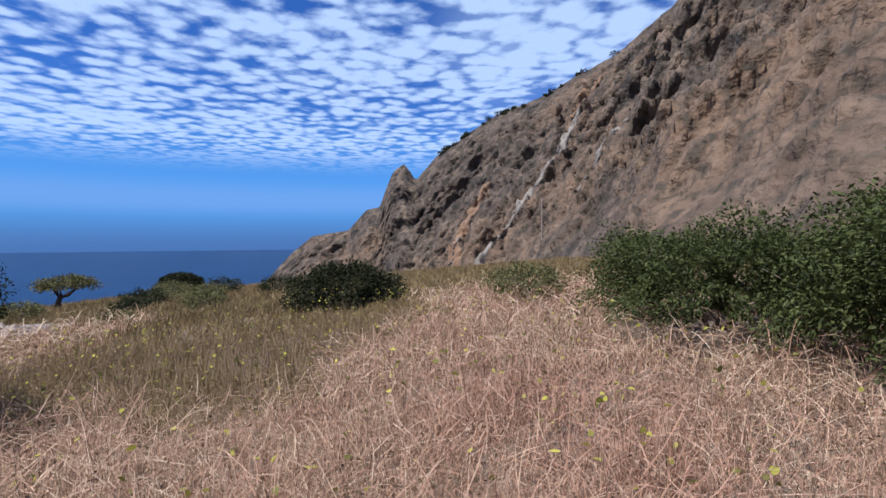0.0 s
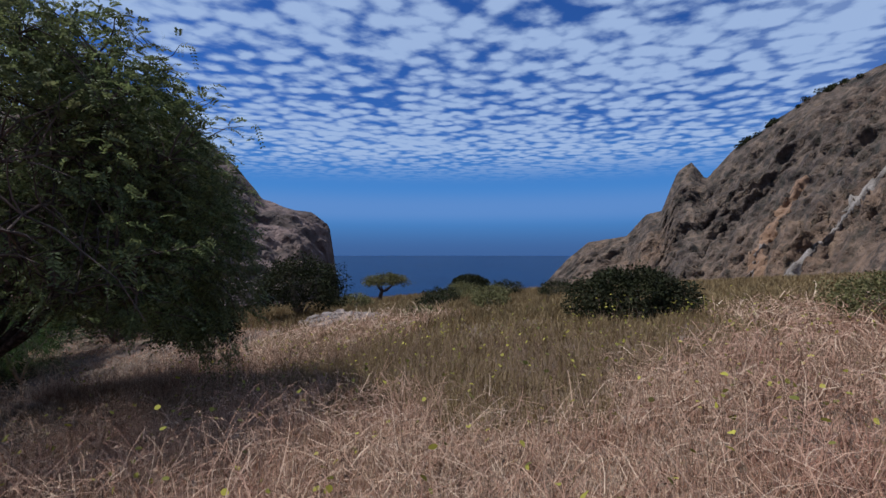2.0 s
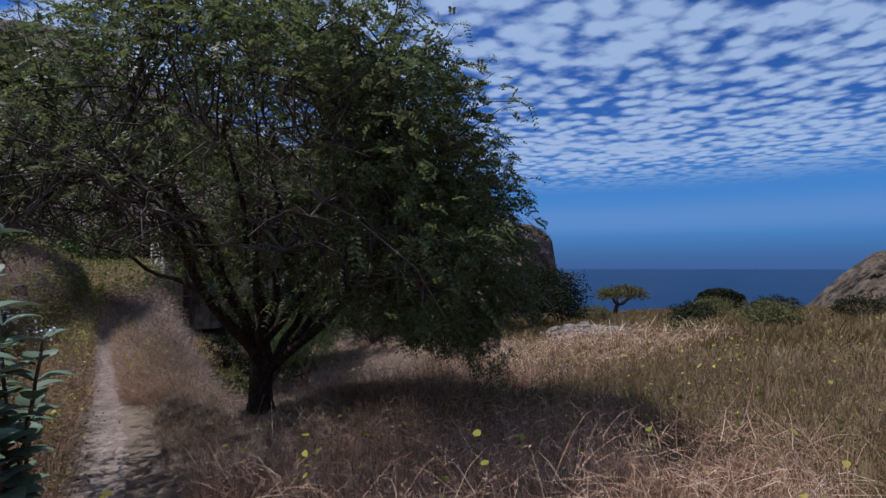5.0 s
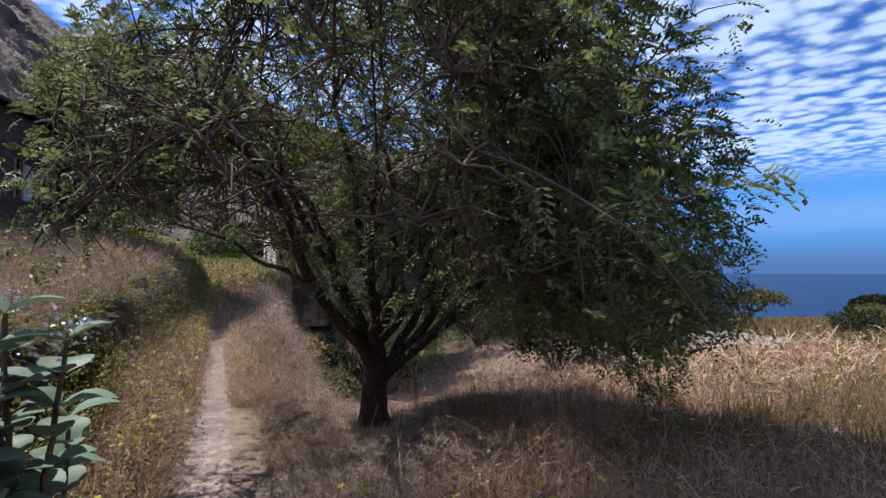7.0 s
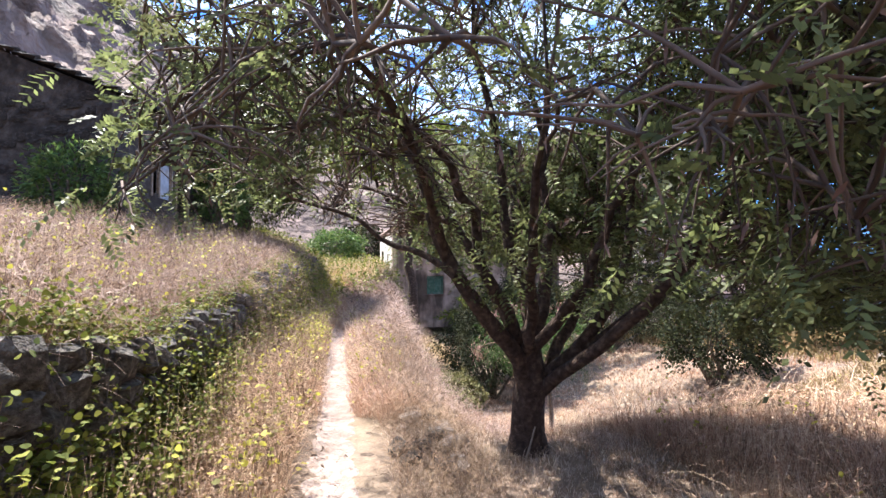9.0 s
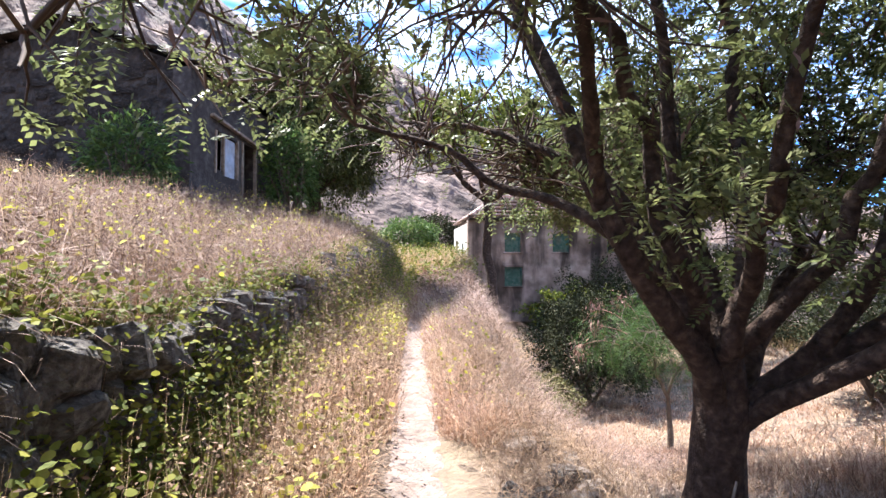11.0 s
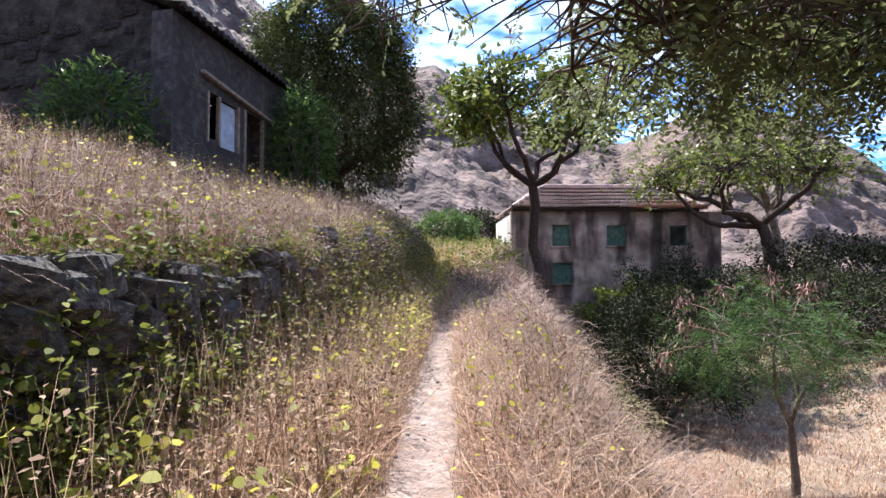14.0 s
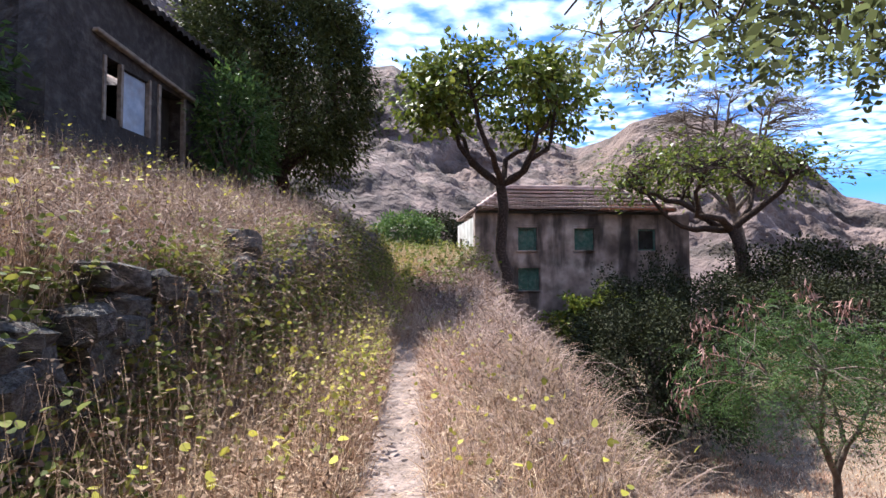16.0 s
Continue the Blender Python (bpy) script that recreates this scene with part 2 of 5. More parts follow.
# the derelict building's shaded sides are darkened into these two base colours
M_RUIN = material("shade_darkened_masonry", [(0.3, (0.0115, 0.00896, 0.00784)), (0.5, (0.0237, 0.0189, 0.0168)), (0.7, (0.042, 0.0347, 0.0315))], 1.6, 9, 0.95, 0.9, 7, second=(0.5, (0.02, 0.016, 0.014), 0.6), fine=(4.0, (0.105, 0.09, 0.08), 0.4))
M_RUIN_PLASTER = material("shade_darkened_plaster", [(0.3, (0.0246, 0.0205, 0.0197)), (0.5, (0.0424, 0.0366, 0.0353)), (0.7, (0.0645, 0.0572, 0.0549))], 1.6, 9, 0.95, 0.5, 14, second=(0.5, (0.038, 0.032, 0.03), 0.6), fine=(6.0, (0.17, 0.152, 0.143), 0.35), streak=((0.035, 0.03, 0.028), 0.6))
M_DEAD = material("dead_stalk", [(0.08, (0.055, 0.036, 0.032)), (0.4, (0.19, 0.125, 0.105)), (0.92, (0.48, 0.36, 0.30))], 0.8, 4, 0.8, island=0.75, leaf=0.12, second=(1.1, (0.09, 0.058, 0.05), 0.6))
M_TILE = material("clay_tile", [(0.25, (0.26, 0.17, 0.145)), (0.5, (0.44, 0.30, 0.26)), (0.75, (0.58, 0.44, 0.39))], 2.0, 6, 0.9, 0.5, 20, island=0.4, second=(0.8, (0.15, 0.125, 0.115), 0.6))
M_TILE_RED = material("new_clay_tile", [(0.25, (0.40, 0.14, 0.09)), (0.6, (0.55, 0.22, 0.15)), (0.8, (0.60, 0.30, 0.22))], 3.0, 6, 0.85, 0.3, 20, island=0.5)
M_SHUTTER = material("green_paint", [(0.3, (0.04, 0.10, 0.08)), (0.6, (0.085, 0.165, 0.135)), (0.8, (0.20, 0.30, 0.24))], 6.0, 6, 0.7, 0.3, 40, second=(3.0, (0.18, 0.16, 0.13), 0.5))
M_DOOR_BLUE = material("faded_blue_paint", [(0.3, (0.26, 0.32, 0.42)), (0.7, (0.42, 0.48, 0.58))], 5.0, 6, 0.7, 0.2, 40, second=(3.0, (0.25, 0.22, 0.2), 0.5))
# near-black colour that stands for shade in openings and under the eave
M_DARK = material("painted_shade", [(0.3, (0.02, 0.018, 0.016)), (0.7, (0.05, 0.045, 0.04))], 3.0)
M_WOOD = material("grey_wood", [(0.3, (0.13, 0.10, 0.08)), (0.7, (0.30, 0.25, 0.21))], 8.0, 6, 0.85, 0.4, 60)
M_ROCK = material("mountain_rock", [(0.28, (0.0253, 0.0199, 0.0169)), (0.44, (0.0713, 0.0519, 0.0412)), (0.56, (0.124, 0.0905, 0.0687)), (0.8, (0.207, 0.144, 0.0975))], 0.16, 15, 0.95, 1.0, 0.55, second=(0.02, (0.20, 0.125, 0.08), 0.7), fine=(0.35, (0.026, 0.026, 0.02), 0.75))
M_ROCK_GREY = material("grey_hill_rock", [(0.28, (0.0375, 0.0281, 0.0264)), (0.45, (0.103, 0.0732, 0.0672)), (0.6, (0.188, 0.134, 0.119)), (0.8, (0.3, 0.217, 0.186))], 0.16, 15, 0.95, 1.0, 0.6, second=(0.025, (0.19, 0.128, 0.10), 0.7), fine=(0.12, (0.036, 0.03, 0.024), 0.8))
M_SCREE = material("pale_scree", [(0.3, (0.17, 0.145, 0.125)), (0.7, (0.30, 0.26, 0.225))], 0.4, 8, 0.95, 0.8, 2.0)
M_EARTH_RED = material("orange_earth", [(0.3, (0.17, 0.10, 0.065)), (0.7, (0.29, 0.18, 0.11))], 0.3, 8, 0.95, 0.8, 1.5)
M_SEA = material("sea_water", [(0.3, (0.0028, 0.0154, 0.0527)), (0.7, (0.0042, 0.0238, 0.0744))], 0.004, 4, 0.3, 0.15, 0.12)
M_SEA.node_tree.nodes["Principled BSDF"].inputs["IOR"].default_value = 1.1
M_WHITE_FLOWER = material("pale_flower", [(0.3, (0.55, 0.5, 0.58)), (0.7, (0.75, 0.72, 0.76))], 9.0, 3, 0.6, island=0.4)
M_TEAL = material("teal_plastic", [(0.3, (0.05, 0.42, 0.36)), (0.7, (0.10, 0.52, 0.46))], 9.0, 3, 0.4)


# ---- builders ----
def np_mesh(name, verts, faces):
    """A mesh from arrays: faces all with the same number of corners."""
    verts, faces = np.asarray(verts, np.float32), np.asarray(faces, np.int32)
    me = bpy.data.meshes.new(name)
    count, k = faces.shape
    me.vertices.add(len(verts))
    me.vertices.foreach_set("co", verts.ravel())
    me.loops.add(count * k)
    me.loops.foreach_set("vertex_index", faces.ravel())
    me.polygons.add(count)
    me.polygons.foreach_set("loop_start", np.arange(0, count * k, k, dtype=np.int32))
    me.polygons.foreach_set("loop_total", np.full(count, k, np.int32))
    me.update(calc_edges=True)
    return me


def put(name, me, mat, parent=None, label="", smooth=False):
    if mat:
        me.materials.append(mat)
    if smooth:
        me.polygons.foreach_set("use_smooth", np.ones(len(me.polygons), bool))
    ob = new(name, me)
    if parent is not None:
        ob.parent = parent
    if label:
        ob["label"] = label
    return ob


def part(name, bm, mat, parent=None, label="", smooth=False):
    me = bpy.data.meshes.new(name)
    bm.normal_update()
    bm.to_mesh(me)
    bm.free()
    return put(name, me, mat, parent, label, smooth)


def base(name, x, y, z, turn=0.0):
    ob = new(name)
    ob.matrix_world = pose(x, y, z, 0, 0, turn)
    ob.empty_display_size = 0.2
    return ob


def add_box(bm, x0, x1, y0, y1, z0, z1, bevel=0.0):
    made = bmesh.ops.create_cube(bm, size=1.0)["verts"]
    bmesh.ops.scale(bm, vec=(x1 - x0, y1 - y0, z1 - z0), verts=made)
    bmesh.ops.translate(bm, vec=((x0 + x1) / 2, (y0 + y1) / 2, (z0 + z1) / 2), verts=made)
    if bevel:
        edges = list({e for v in made for e in v.link_edges})
        bmesh.ops.bevel(bm, geom=edges, offset=bevel, segments=1, affect="EDGES")


def box(*a, bevel=0.0):
    bm = bmesh.new()
    add_box(bm, *a, bevel=bevel)
    return bm


def smooth01(v, lo, hi):
    k = np.clip((np.asarray(v, float) - lo) / (hi - lo), 0, 1)
    return k * k * (3 - 2 * k)


def unit(v):
    return v / np.maximum(np.linalg.norm(v, axis=-1, keepdims=True), 1e-9)


def waves(x, y, seed, octaves=5, scale=1.0, gain=0.55):
    """Cheap smooth unevenness over the plan, about -1 to 1."""
    r = np.random.default_rng(seed)
    out, amp, freq = np.zeros(np.broadcast(x, y).shape), 1.0, 1.0 / scale
    for _ in range(octaves):
        for _ in range(3):
            a, ph = r.uniform(0, 6.283, 2)
            out = out + amp / 3 * np.sin(6.283 * freq * (x * np.cos(a) + y * np.sin(a)) + ph)
        amp, freq = amp * gain, freq * 1.9
    return out


# ---- the lie of the land ----
TRACK_Y = (-12, -9, -7, -5.3, -4.2, -3.3, -2.2, -1.5, 0.2, 1.3, 2.5, 3.7, 8, 12, 15, 18, 21, 24, 28, 35, 60)
TRACK_Z = (1.3, 1.17, 1.0, 0.76, 0.64, 0.5, 0.4, 0.3, -0.03, -0.12, -0.13, -0.08, -0.02, 0.08, 0.38, 0.9, 1.38, 1.75, 2.05, 2.3, 2.5)
TRACK_X = (-2.6, -1.7, -0.8, -0.45, -0.35, -0.3, -0.28, -0.27, -0.25, -0.15, -0.05, 0.0, 0.15, 0.33, 0.5, 0.74, 1.0, 1.3, 1.65, 1.7, 1.0)
FIELD_Y = (-30, -12, -8, -5, -2, 0, 3, 6, 10, 16, 28, 60)
FIELD_Z = (1.8, 1.15, 0.95, 0.7, 0.28, 0.04, -0.12, -1.15, -2.3, -2.7, -2.0, -1.5)
WALL_Y = (-30, -6, -3.5, -1, 1, 2, 4, 9, 13, 20, 30, 60)
WALL_Z = (1.8, 1.5, 1.5, 1.6, 1.42, 1.22, 1.17, 1.45, 1.9, 2.2, 2.6, 2.9)
WALL_X = -1.85
SHOULDER_Y, SHOULDER = (0, 5, 10, 15, 22, 30), (0.95, 0.95, 1.35, 1.7, 1.75, 1.5)


def wall_x(y):
    """The terrace wall runs straight, then bends with the footpath."""
    return np.interp(y, (6.5, 10, 13, 17, 21, 60), (WALL_X, -1.42, -1.0, -0.55, -0.1, 0.0))


def track_x(y):
    return np.interp(y, TRACK_Y, TRACK_X)


def track_z(y):
    return np.interp(y, TRACK_Y, TRACK_Z)


def ground_z(x, y):
    x, y = np.asarray(x, float), np.asarray(y, float)
    d, off = np.hypot(x, y), x - track_x(y)
    near = np.interp(y, FIELD_Y, FIELD_Z)
    far = 0.3 - 0.08 * np.clip(y, -40, 40) - 0.03 * (x - 15)
    field = near + (far - near) * smooth01(x, 7, 17)
    field = field + 0.07 * waves(x, y, 3, 4, 6.0) * smooth01(off, 1.0, 3.5)
    edge = np.interp(y, SHOULDER_Y, SHOULDER)
    right = track_z(y) + (field - track_z(y)) * smooth01((off - edge) / 1.75, 0, 1)
    right = right + 0.5 * np.exp(-((off - edge - 0.25) / 0.75) ** 2) * smooth01(y, 4.5, 9) * (1 - smooth01(y, 20, 26))
    right = right + 0.05 * np.exp(-((off - 0.95) / 0.3) ** 2) * smooth01(y, 0, 3)
    wx = wall_x(y)
    top = np.interp(y, WALL_Y, WALL_Z) + 0.31 * np.clip(wx - x, 0, 3.2) + 0.12 * np.clip(wx - 3.2 - x, 0, 40) * smooth01(y, -8, 4)
    top = top + 0.10 * waves(x, y, 5, 4, 4.0)
    verge = track_z(y) + 0.12 * smooth01(-off, 0.3, 1.4)
    left = verge + (top - verge) * smooth01(wx - x, -0.06, 0.12)
    soft = verge + (top - verge) * smooth01(wx - x, -0.4, 1.5)
    # further on the wall is half buried under a bank of straw
    buried = verge + (top - verge) * smooth01(wx - x, -0.7, 0.12)
    left = left + (buried - left) * smooth01(y, 5.5, 8.5)
    walled = smooth01(y, -3.0, -1.5) * (1 - smooth01(y, 18.0, 22.0))
    left = soft + (left - soft) * walled
    z = np.where(off > 0, right, left) - 0.03 * np.exp(-(off / 0.22) ** 2) + 0.015 * waves(x, y, 9, 4, 0.9)
    bearing = np.degrees(np.arctan2(x, y))
    cliff = smooth01(d, 62, 125) * smooth01(bearing, 38, 52) * (1 - smooth01(bearing, 150, 175))
    z = z + (-62 - z) * cliff
    valley = smooth01(d, 40, 90) * (1 - smooth01(np.abs(bearing - 5), 40, 60))
    return z - 3.0 * valley


def spaced(lo, hi, fine, grow, middle=0.0):
    """Grid lines that are fine near the middle and widen outwards."""
    out, step, v = [middle], fine, middle
    while v < hi:
        step = fine if v < middle + 9 else step * grow
        v += step
        out.append(v)
    step, v = fine, middle
    while v > lo:
        step = fine if v > middle - 9 else step * grow
        v -= step
        out.append(v)
    return np.array(sorted(out))


def grid_faces(nx, ny):
    i = np.arange(nx - 1)[:, None] * ny + np.arange(ny - 1)[None]
    return np.stack([i, i + ny, i + ny + 1, i + 1], -1).reshape(-1, 4)


gx, gy = spaced(-500, 700, 0.09, 1.07, 0.5), spaced(-600, 600, 0.12, 1.07, -1.0)
GX, GY = np.meshgrid(gx, gy, indexing="ij")
ground = put("ground", np_mesh("ground", np.stack([GX, GY, ground_z(GX, GY)], -1).reshape(-1, 3), grid_faces(len(gx), len(gy))), M_SOIL, smooth=True)
tagged(ground, "dry brown hillside soil under straw grass", "ground", kind="structure")

ty = np.arange(-8.0, 15.0, 0.06)
tu = np.linspace(-1, 1, 9)
TY, TU = np.meshgrid(ty, tu, indexing="ij")
TX = track_x(TY) + TU * (0.34 + 0.05 * waves(TY, TU * 0.3, 21, 4, 2.2))
TZ = ground_z(TX, TY) + 0.015 + 0.012 * waves(TX, TY, 23, 4, 0.5) - 0.045 * np.abs(TU) ** 4
path_strip = put("footpath", np_mesh("footpath", np.stack([TX, TY, TZ], -1).reshape(-1, 3), grid_faces(len(ty), len(tu))), M_TRACK, smooth=True)
tagged(path_strip, "narrow footpath of pale trodden earth through dry grass", "path", kind="structure")

sea_r, sea_a = np.concatenate([[0.0], np.geomspace(60, 4900, 26)]), np.radians(np.arange(0, 361, 6))
SR, SA = np.meshgrid(sea_r, sea_a, indexing="ij")
sea = put("water", np_mesh("water", np.stack([SR * np.sin(SA), SR * np.cos(SA), np.full_like(SR, -46.0)], -1).reshape(-1, 3), grid_faces(len(sea_r), len(sea_a))), M_SEA, smooth=True)
tagged(sea, "deep blue open sea reaching a hazy horizon", "sea", kind="structure")


# ---- mountains ----
class Hill:
    """A mountainside lofted from its foot to its crest and down behind, round the valley floor."""

    def __init__(self, crest, foot, seed, rough, power):
        self.crest, self.foot, self.seed, self.rough, self.power = np.array(crest, float), np.array(foot, float), seed, rough, power

    def place(self, b, v):
        c, f = self.crest, self.foot
        dist, rise = np.interp(b, c[:, 0], c[:, 1]), np.interp(b, c[:, 0], c[:, 2])
        fd, fz = np.interp(b, f[:, 0], f[:, 1]), np.interp(b, f[:, 0], f[:, 2])
        top = 1.5 + dist * rise
        k = np.minimum(v, 1)
        d = fd + (dist - fd) * np.where(v <= 1, v, v)
        z = fz + (top - fz) * k**self.power - np.maximum(v - 1, 0) * (top - fz) * 1.2
        a = np.radians(b)
        return np.stack([d * np.sin(a), d * np.cos(a), z], -1)

    def surface(self, b, v):
        p = self.place(b, v)
        shape = p.shape
        flat = p.reshape(-1, 3)
        vv = np.clip(np.broadcast_to(v, shape[:-1]).ravel(), 0, 2)
        calm = np.clip(vv * 4, 0, 1) * np.where(vv < 1, 1 - 0.85 * vv**6, 0.15)
        out = flat.copy()
        for i, q in enumerate(flat):
            w = Vector(q) * 0.022 + Vector((self.seed, 0, 0))
            g = noise.ridged_multi_fractal(w, 1.0, 2.1, 5, 1.0, 2.0, noise_basis="PERLIN_ORIGINAL") - 1.1
            s = noise.fractal(Vector(q) * 0.11, 0.9, 2.1, 4, noise_basis="PERLIN_ORIGINAL")
            s2 = noise.fractal(Vector(q) * 0.33, 0.8, 2.2, 3, noise_basis="PERLIN_ORIGINAL")
            r = math.hypot(q[0], q[1])
            push = self.rough * (g * 11 + s * 3.5 + s2 * 2.6) * calm[i]
            out[i, 0] -= q[0] / r * push
            out[i, 1] -= q[1] / r * push
            out[i, 2] += self.rough * (s * 2.2 + 1.6 * g + s2 * 1.6) * calm[i]
        return out.reshape(shape)

    def mesh(self, name, b0, b1, nb, nv):
        B, V = np.meshgrid(np.linspace(b0, b1, nb), np.concatenate([np.linspace(0, 1, nv), [1.08, 1.25, 1.6]]), indexing="ij")
        return np_mesh(name, self.surface(B, V).reshape(-1, 3), grid_faces(nb, nv + 3))


# bearings turn from north (+y) to east (+x); rows of bearing, distance, rise of the crest per metre
CAPE = Hill(
    [(66, 330, -0.16), (71, 330, -0.09), (74.5, 330, -0.02), (77, 328, 0.018), (81, 320, 0.03), (83, 312, 0.07), (84.5, 305, 0.075), (86, 302, 0.145), (87.3, 300, 0.16), (88.6, 298, 0.128),
     (91, 294, 0.175), (97, 285, 0.245), (103, 275, 0.285), (110, 265, 0.345), (116, 255, 0.42), (124, 245, 0.55), (135, 235, 0.62), (150, 230, 0.6), (185, 230, 0.5)],
    [(66, 290, -50), (80, 215, -40), (92, 160, -22), (104, 110, -8), (118, 60, -1.5), (135, 40, 0.5), (185, 40, 1)], 3.0, 1.0, 1.05)
VALLEY = Hill(
    [(-75, 150, 0.7), (-45, 170, 0.72), (-30, 190, 0.64), (-22, 200, 0.53), (-17, 205, 0.46), (-12, 210, 0.39), (-6, 210, 0.38), (0, 210, 0.395), (5, 215, 0.34), (11, 230, 0.28), (20, 220, 0.225),
     (23.5, 170, 0.24), (25.5, 150, 0.265), (30, 145, 0.275), (35, 140, 0.24), (40, 130, 0.165), (42.6, 125, 0.11), (45.3, 122, 0.092), (48, 120, 0.085), (50, 119, 0.06), (51.0, 118, -0.06), (52.5, 118, -0.4)],
    [(-75, 30, 4), (-30, 45, 5), (0, 60, 1), (20, 62, -3), (35, 62, -5), (46, 78, -6), (49.5, 96, -9), (52.5, 112, -50)], 11.0, 0.5, 0.95)
cape = put("mountain_cape", CAPE.mesh("mountain_cape", 66, 185, 420, 120), M_ROCK, smooth=False)
tagged(cape, "steep bare brown mountainside falling to the sea", "mountain", kind="structure")
hills = put("mountain_valley", VALLEY.mesh("mountain_valley", -75, 52.5, 420, 100), M_ROCK_GREY, smooth=False)
tagged(hills, "grey dry hills ringing the valley", "mountain", kind="structure")


def streak(name, hill, line, width, mat, label, seed):
    """A band of loose stuff lying on a mountainside, along rows of bearing, height share and width."""
    line = np.array(line, float)
    s = np.linspace(0, 1, 60)
    u = np.linspace(0, 1, len(line))
    b, v, w = (np.interp(s, u, line[:, k]) for k in range(3))
    b = b + 0.25 * waves(s * 9, s * 0, seed, 4, 2.0)
    across = np.linspace(-1, 1, 7)
    edge = 1 + 0.35 * waves(s * 20, s * 3, seed + 1, 4, 3.0)[:, None]
    B = b[:, None] + across[None] * (w[:, None] * edge)
    V = v[:, None] + across[None] * 0.004
    p = hill.surface(B, V)
    a = np.radians(B)
    lift = 0.7 - 1.9 * across[None] ** 4
    p[..., 0] -= np.sin(a) * lift
    p[..., 1] -= np.cos(a) * lift
    p[..., 2] += lift * 0.5
    ob = put(name, np_mesh(name, p.reshape(-1, 3), grid_faces(60, 7)), mat, smooth=True)
    return tagged(ob, label, "scree", kind="structure")


streak("scree_1", CAPE, [(107.0, 0.62, 0.45), (105.5, 0.45, 0.6), (101.5, 0.30, 0.8), (97.5, 0.18, 0.9), (93.0, 0.05, 1.1)], 1, M_SCREE, "pale grey scree run down the mountain", 31)
streak("scree_2", CAPE, [(109.5, 0.86, 0.5), (107.5, 0.72, 0.8), (106.8, 0.62, 0.6)], 1, M_EARTH_RED, "orange earth gully above the scree", 33)
streak("scree_3", CAPE, [(97.0, 0.50, 0.9), (95.5, 0.40, 1.0), (94.0, 0.30, 0.9), (93.5, 0.17, 1.2)], 1, M_EARTH_RED, "orange eroded earth on the mountainside", 35)
streak("scree_4", CAPE, [(94.2, 0.31, 0.35), (93.4, 0.22, 0.4), (93.0, 0.12, 0.5)], 1, M_SCREE, "short pale scree gully", 37)
streak("scree_5", CAPE, [(113, 0.40, 0.35), (110.5, 0.31, 0.5), (108, 0.24, 0.4)], 1, M_SCREE, "faint grey scree streak", 39)


def ridge_bushes():
    r = np.random.default_rng(77)
    pieces = []
    for b in np.concatenate([r.uniform(90.5, 101, 26), r.uniform(103, 112, 8)]):
        c = CAPE.surface(np.array([[b]]), np.array([[1.0 - r.uniform(0, 0.02)]]))[0, 0]
        s = r.uniform(0.8, 2.0)
        n = 90
        d = unit(r.normal(0, 1, (n, 3)))
        q = c + d * [s * 1.4, s * 1.4, s * 0.8] * r.uniform(0.5, 1, (n, 1)) + [0, 0, s * 0.4]
        u = unit(r.normal(0, 1, (n, 3))) * 0.45
        w = unit(np.cross(u, r.normal(0, 1, (n, 3)))) * 0.3
        pieces.append((np.stack([q - u, q - w, q + u, q + w], 1).reshape(-1, 3), np.arange(n)[:, None] * 4 + np.array([[0, 1, 2, 3]])))
    v = np.concatenate([a for a, _ in pieces])
    f = np.concatenate([b + i * 360 for i, (_, b) in enumerate(pieces)])
    return tagged(put("ridge_bush", np_mesh("ridge_bush", v, f), M_LEAF_BUSH), "small dark bushes dotted along the ridge", "bushes", kind="stuff")


ridge_bushes()


# ---- plants: shared makers ----
def tube(points, radii, sides=7):
    """Rings of a branch along points, as verts and quads."""
    p = np.asarray(points, float)
    r = np.asarray(radii, float)
    d = unit(np.gradient(p, axis=0))
    ref = np.array([0.31, 0.2, 0.93]) if abs(d[0] @ [0.31, 0.2, 0.93]) < 0.9 else np.array([1.0, 0, 0])
    a = unit(np.cross(d, ref))
    b = np.cross(d, a)
    ang = np.linspace(0, 2 * np.pi, sides, endpoint=False)
    v = p[:, None] + r[:, None, None] * (np.cos(ang)[None, :, None] * a[:, None] + np.sin(ang)[None, :, None] * b[:, None])
    i = np.arange(len(p) - 1)[:, None] * sides
    j, k = np.arange(sides)[None], (np.arange(sides)[None] + 1) % sides
    return v.reshape(-1, 3), np.stack([i + j, i + k, i + sides + k, i + sides + j], -1).reshape(-1, 4)


def join(pieces):
    verts, faces, at = [], [], 0
    for v, f in pieces:
        verts.append(v)
        faces.append(f + at)
        at += len(v)
    return np.concatenate(verts), np.concatenate(faces)


def bent(a, b, bow, n=8, r=None, wob=0.04):
    """A curved line from a to b; bow: the way it bends."""
    r = r or rng
    s = np.linspace(0, 1, n)[:, None]
    a, b = np.asarray(a, float), np.asarray(b, float)
    length = np.linalg.norm(b - a)
    jit = np.cumsum(r.normal(0, wob * length / n**0.5, (n, 3)), 0) * np.sin(s * np.pi)
    return a + (b - a) * s + np.asarray(bow, float) * np.sin(s * np.pi) * length + jit


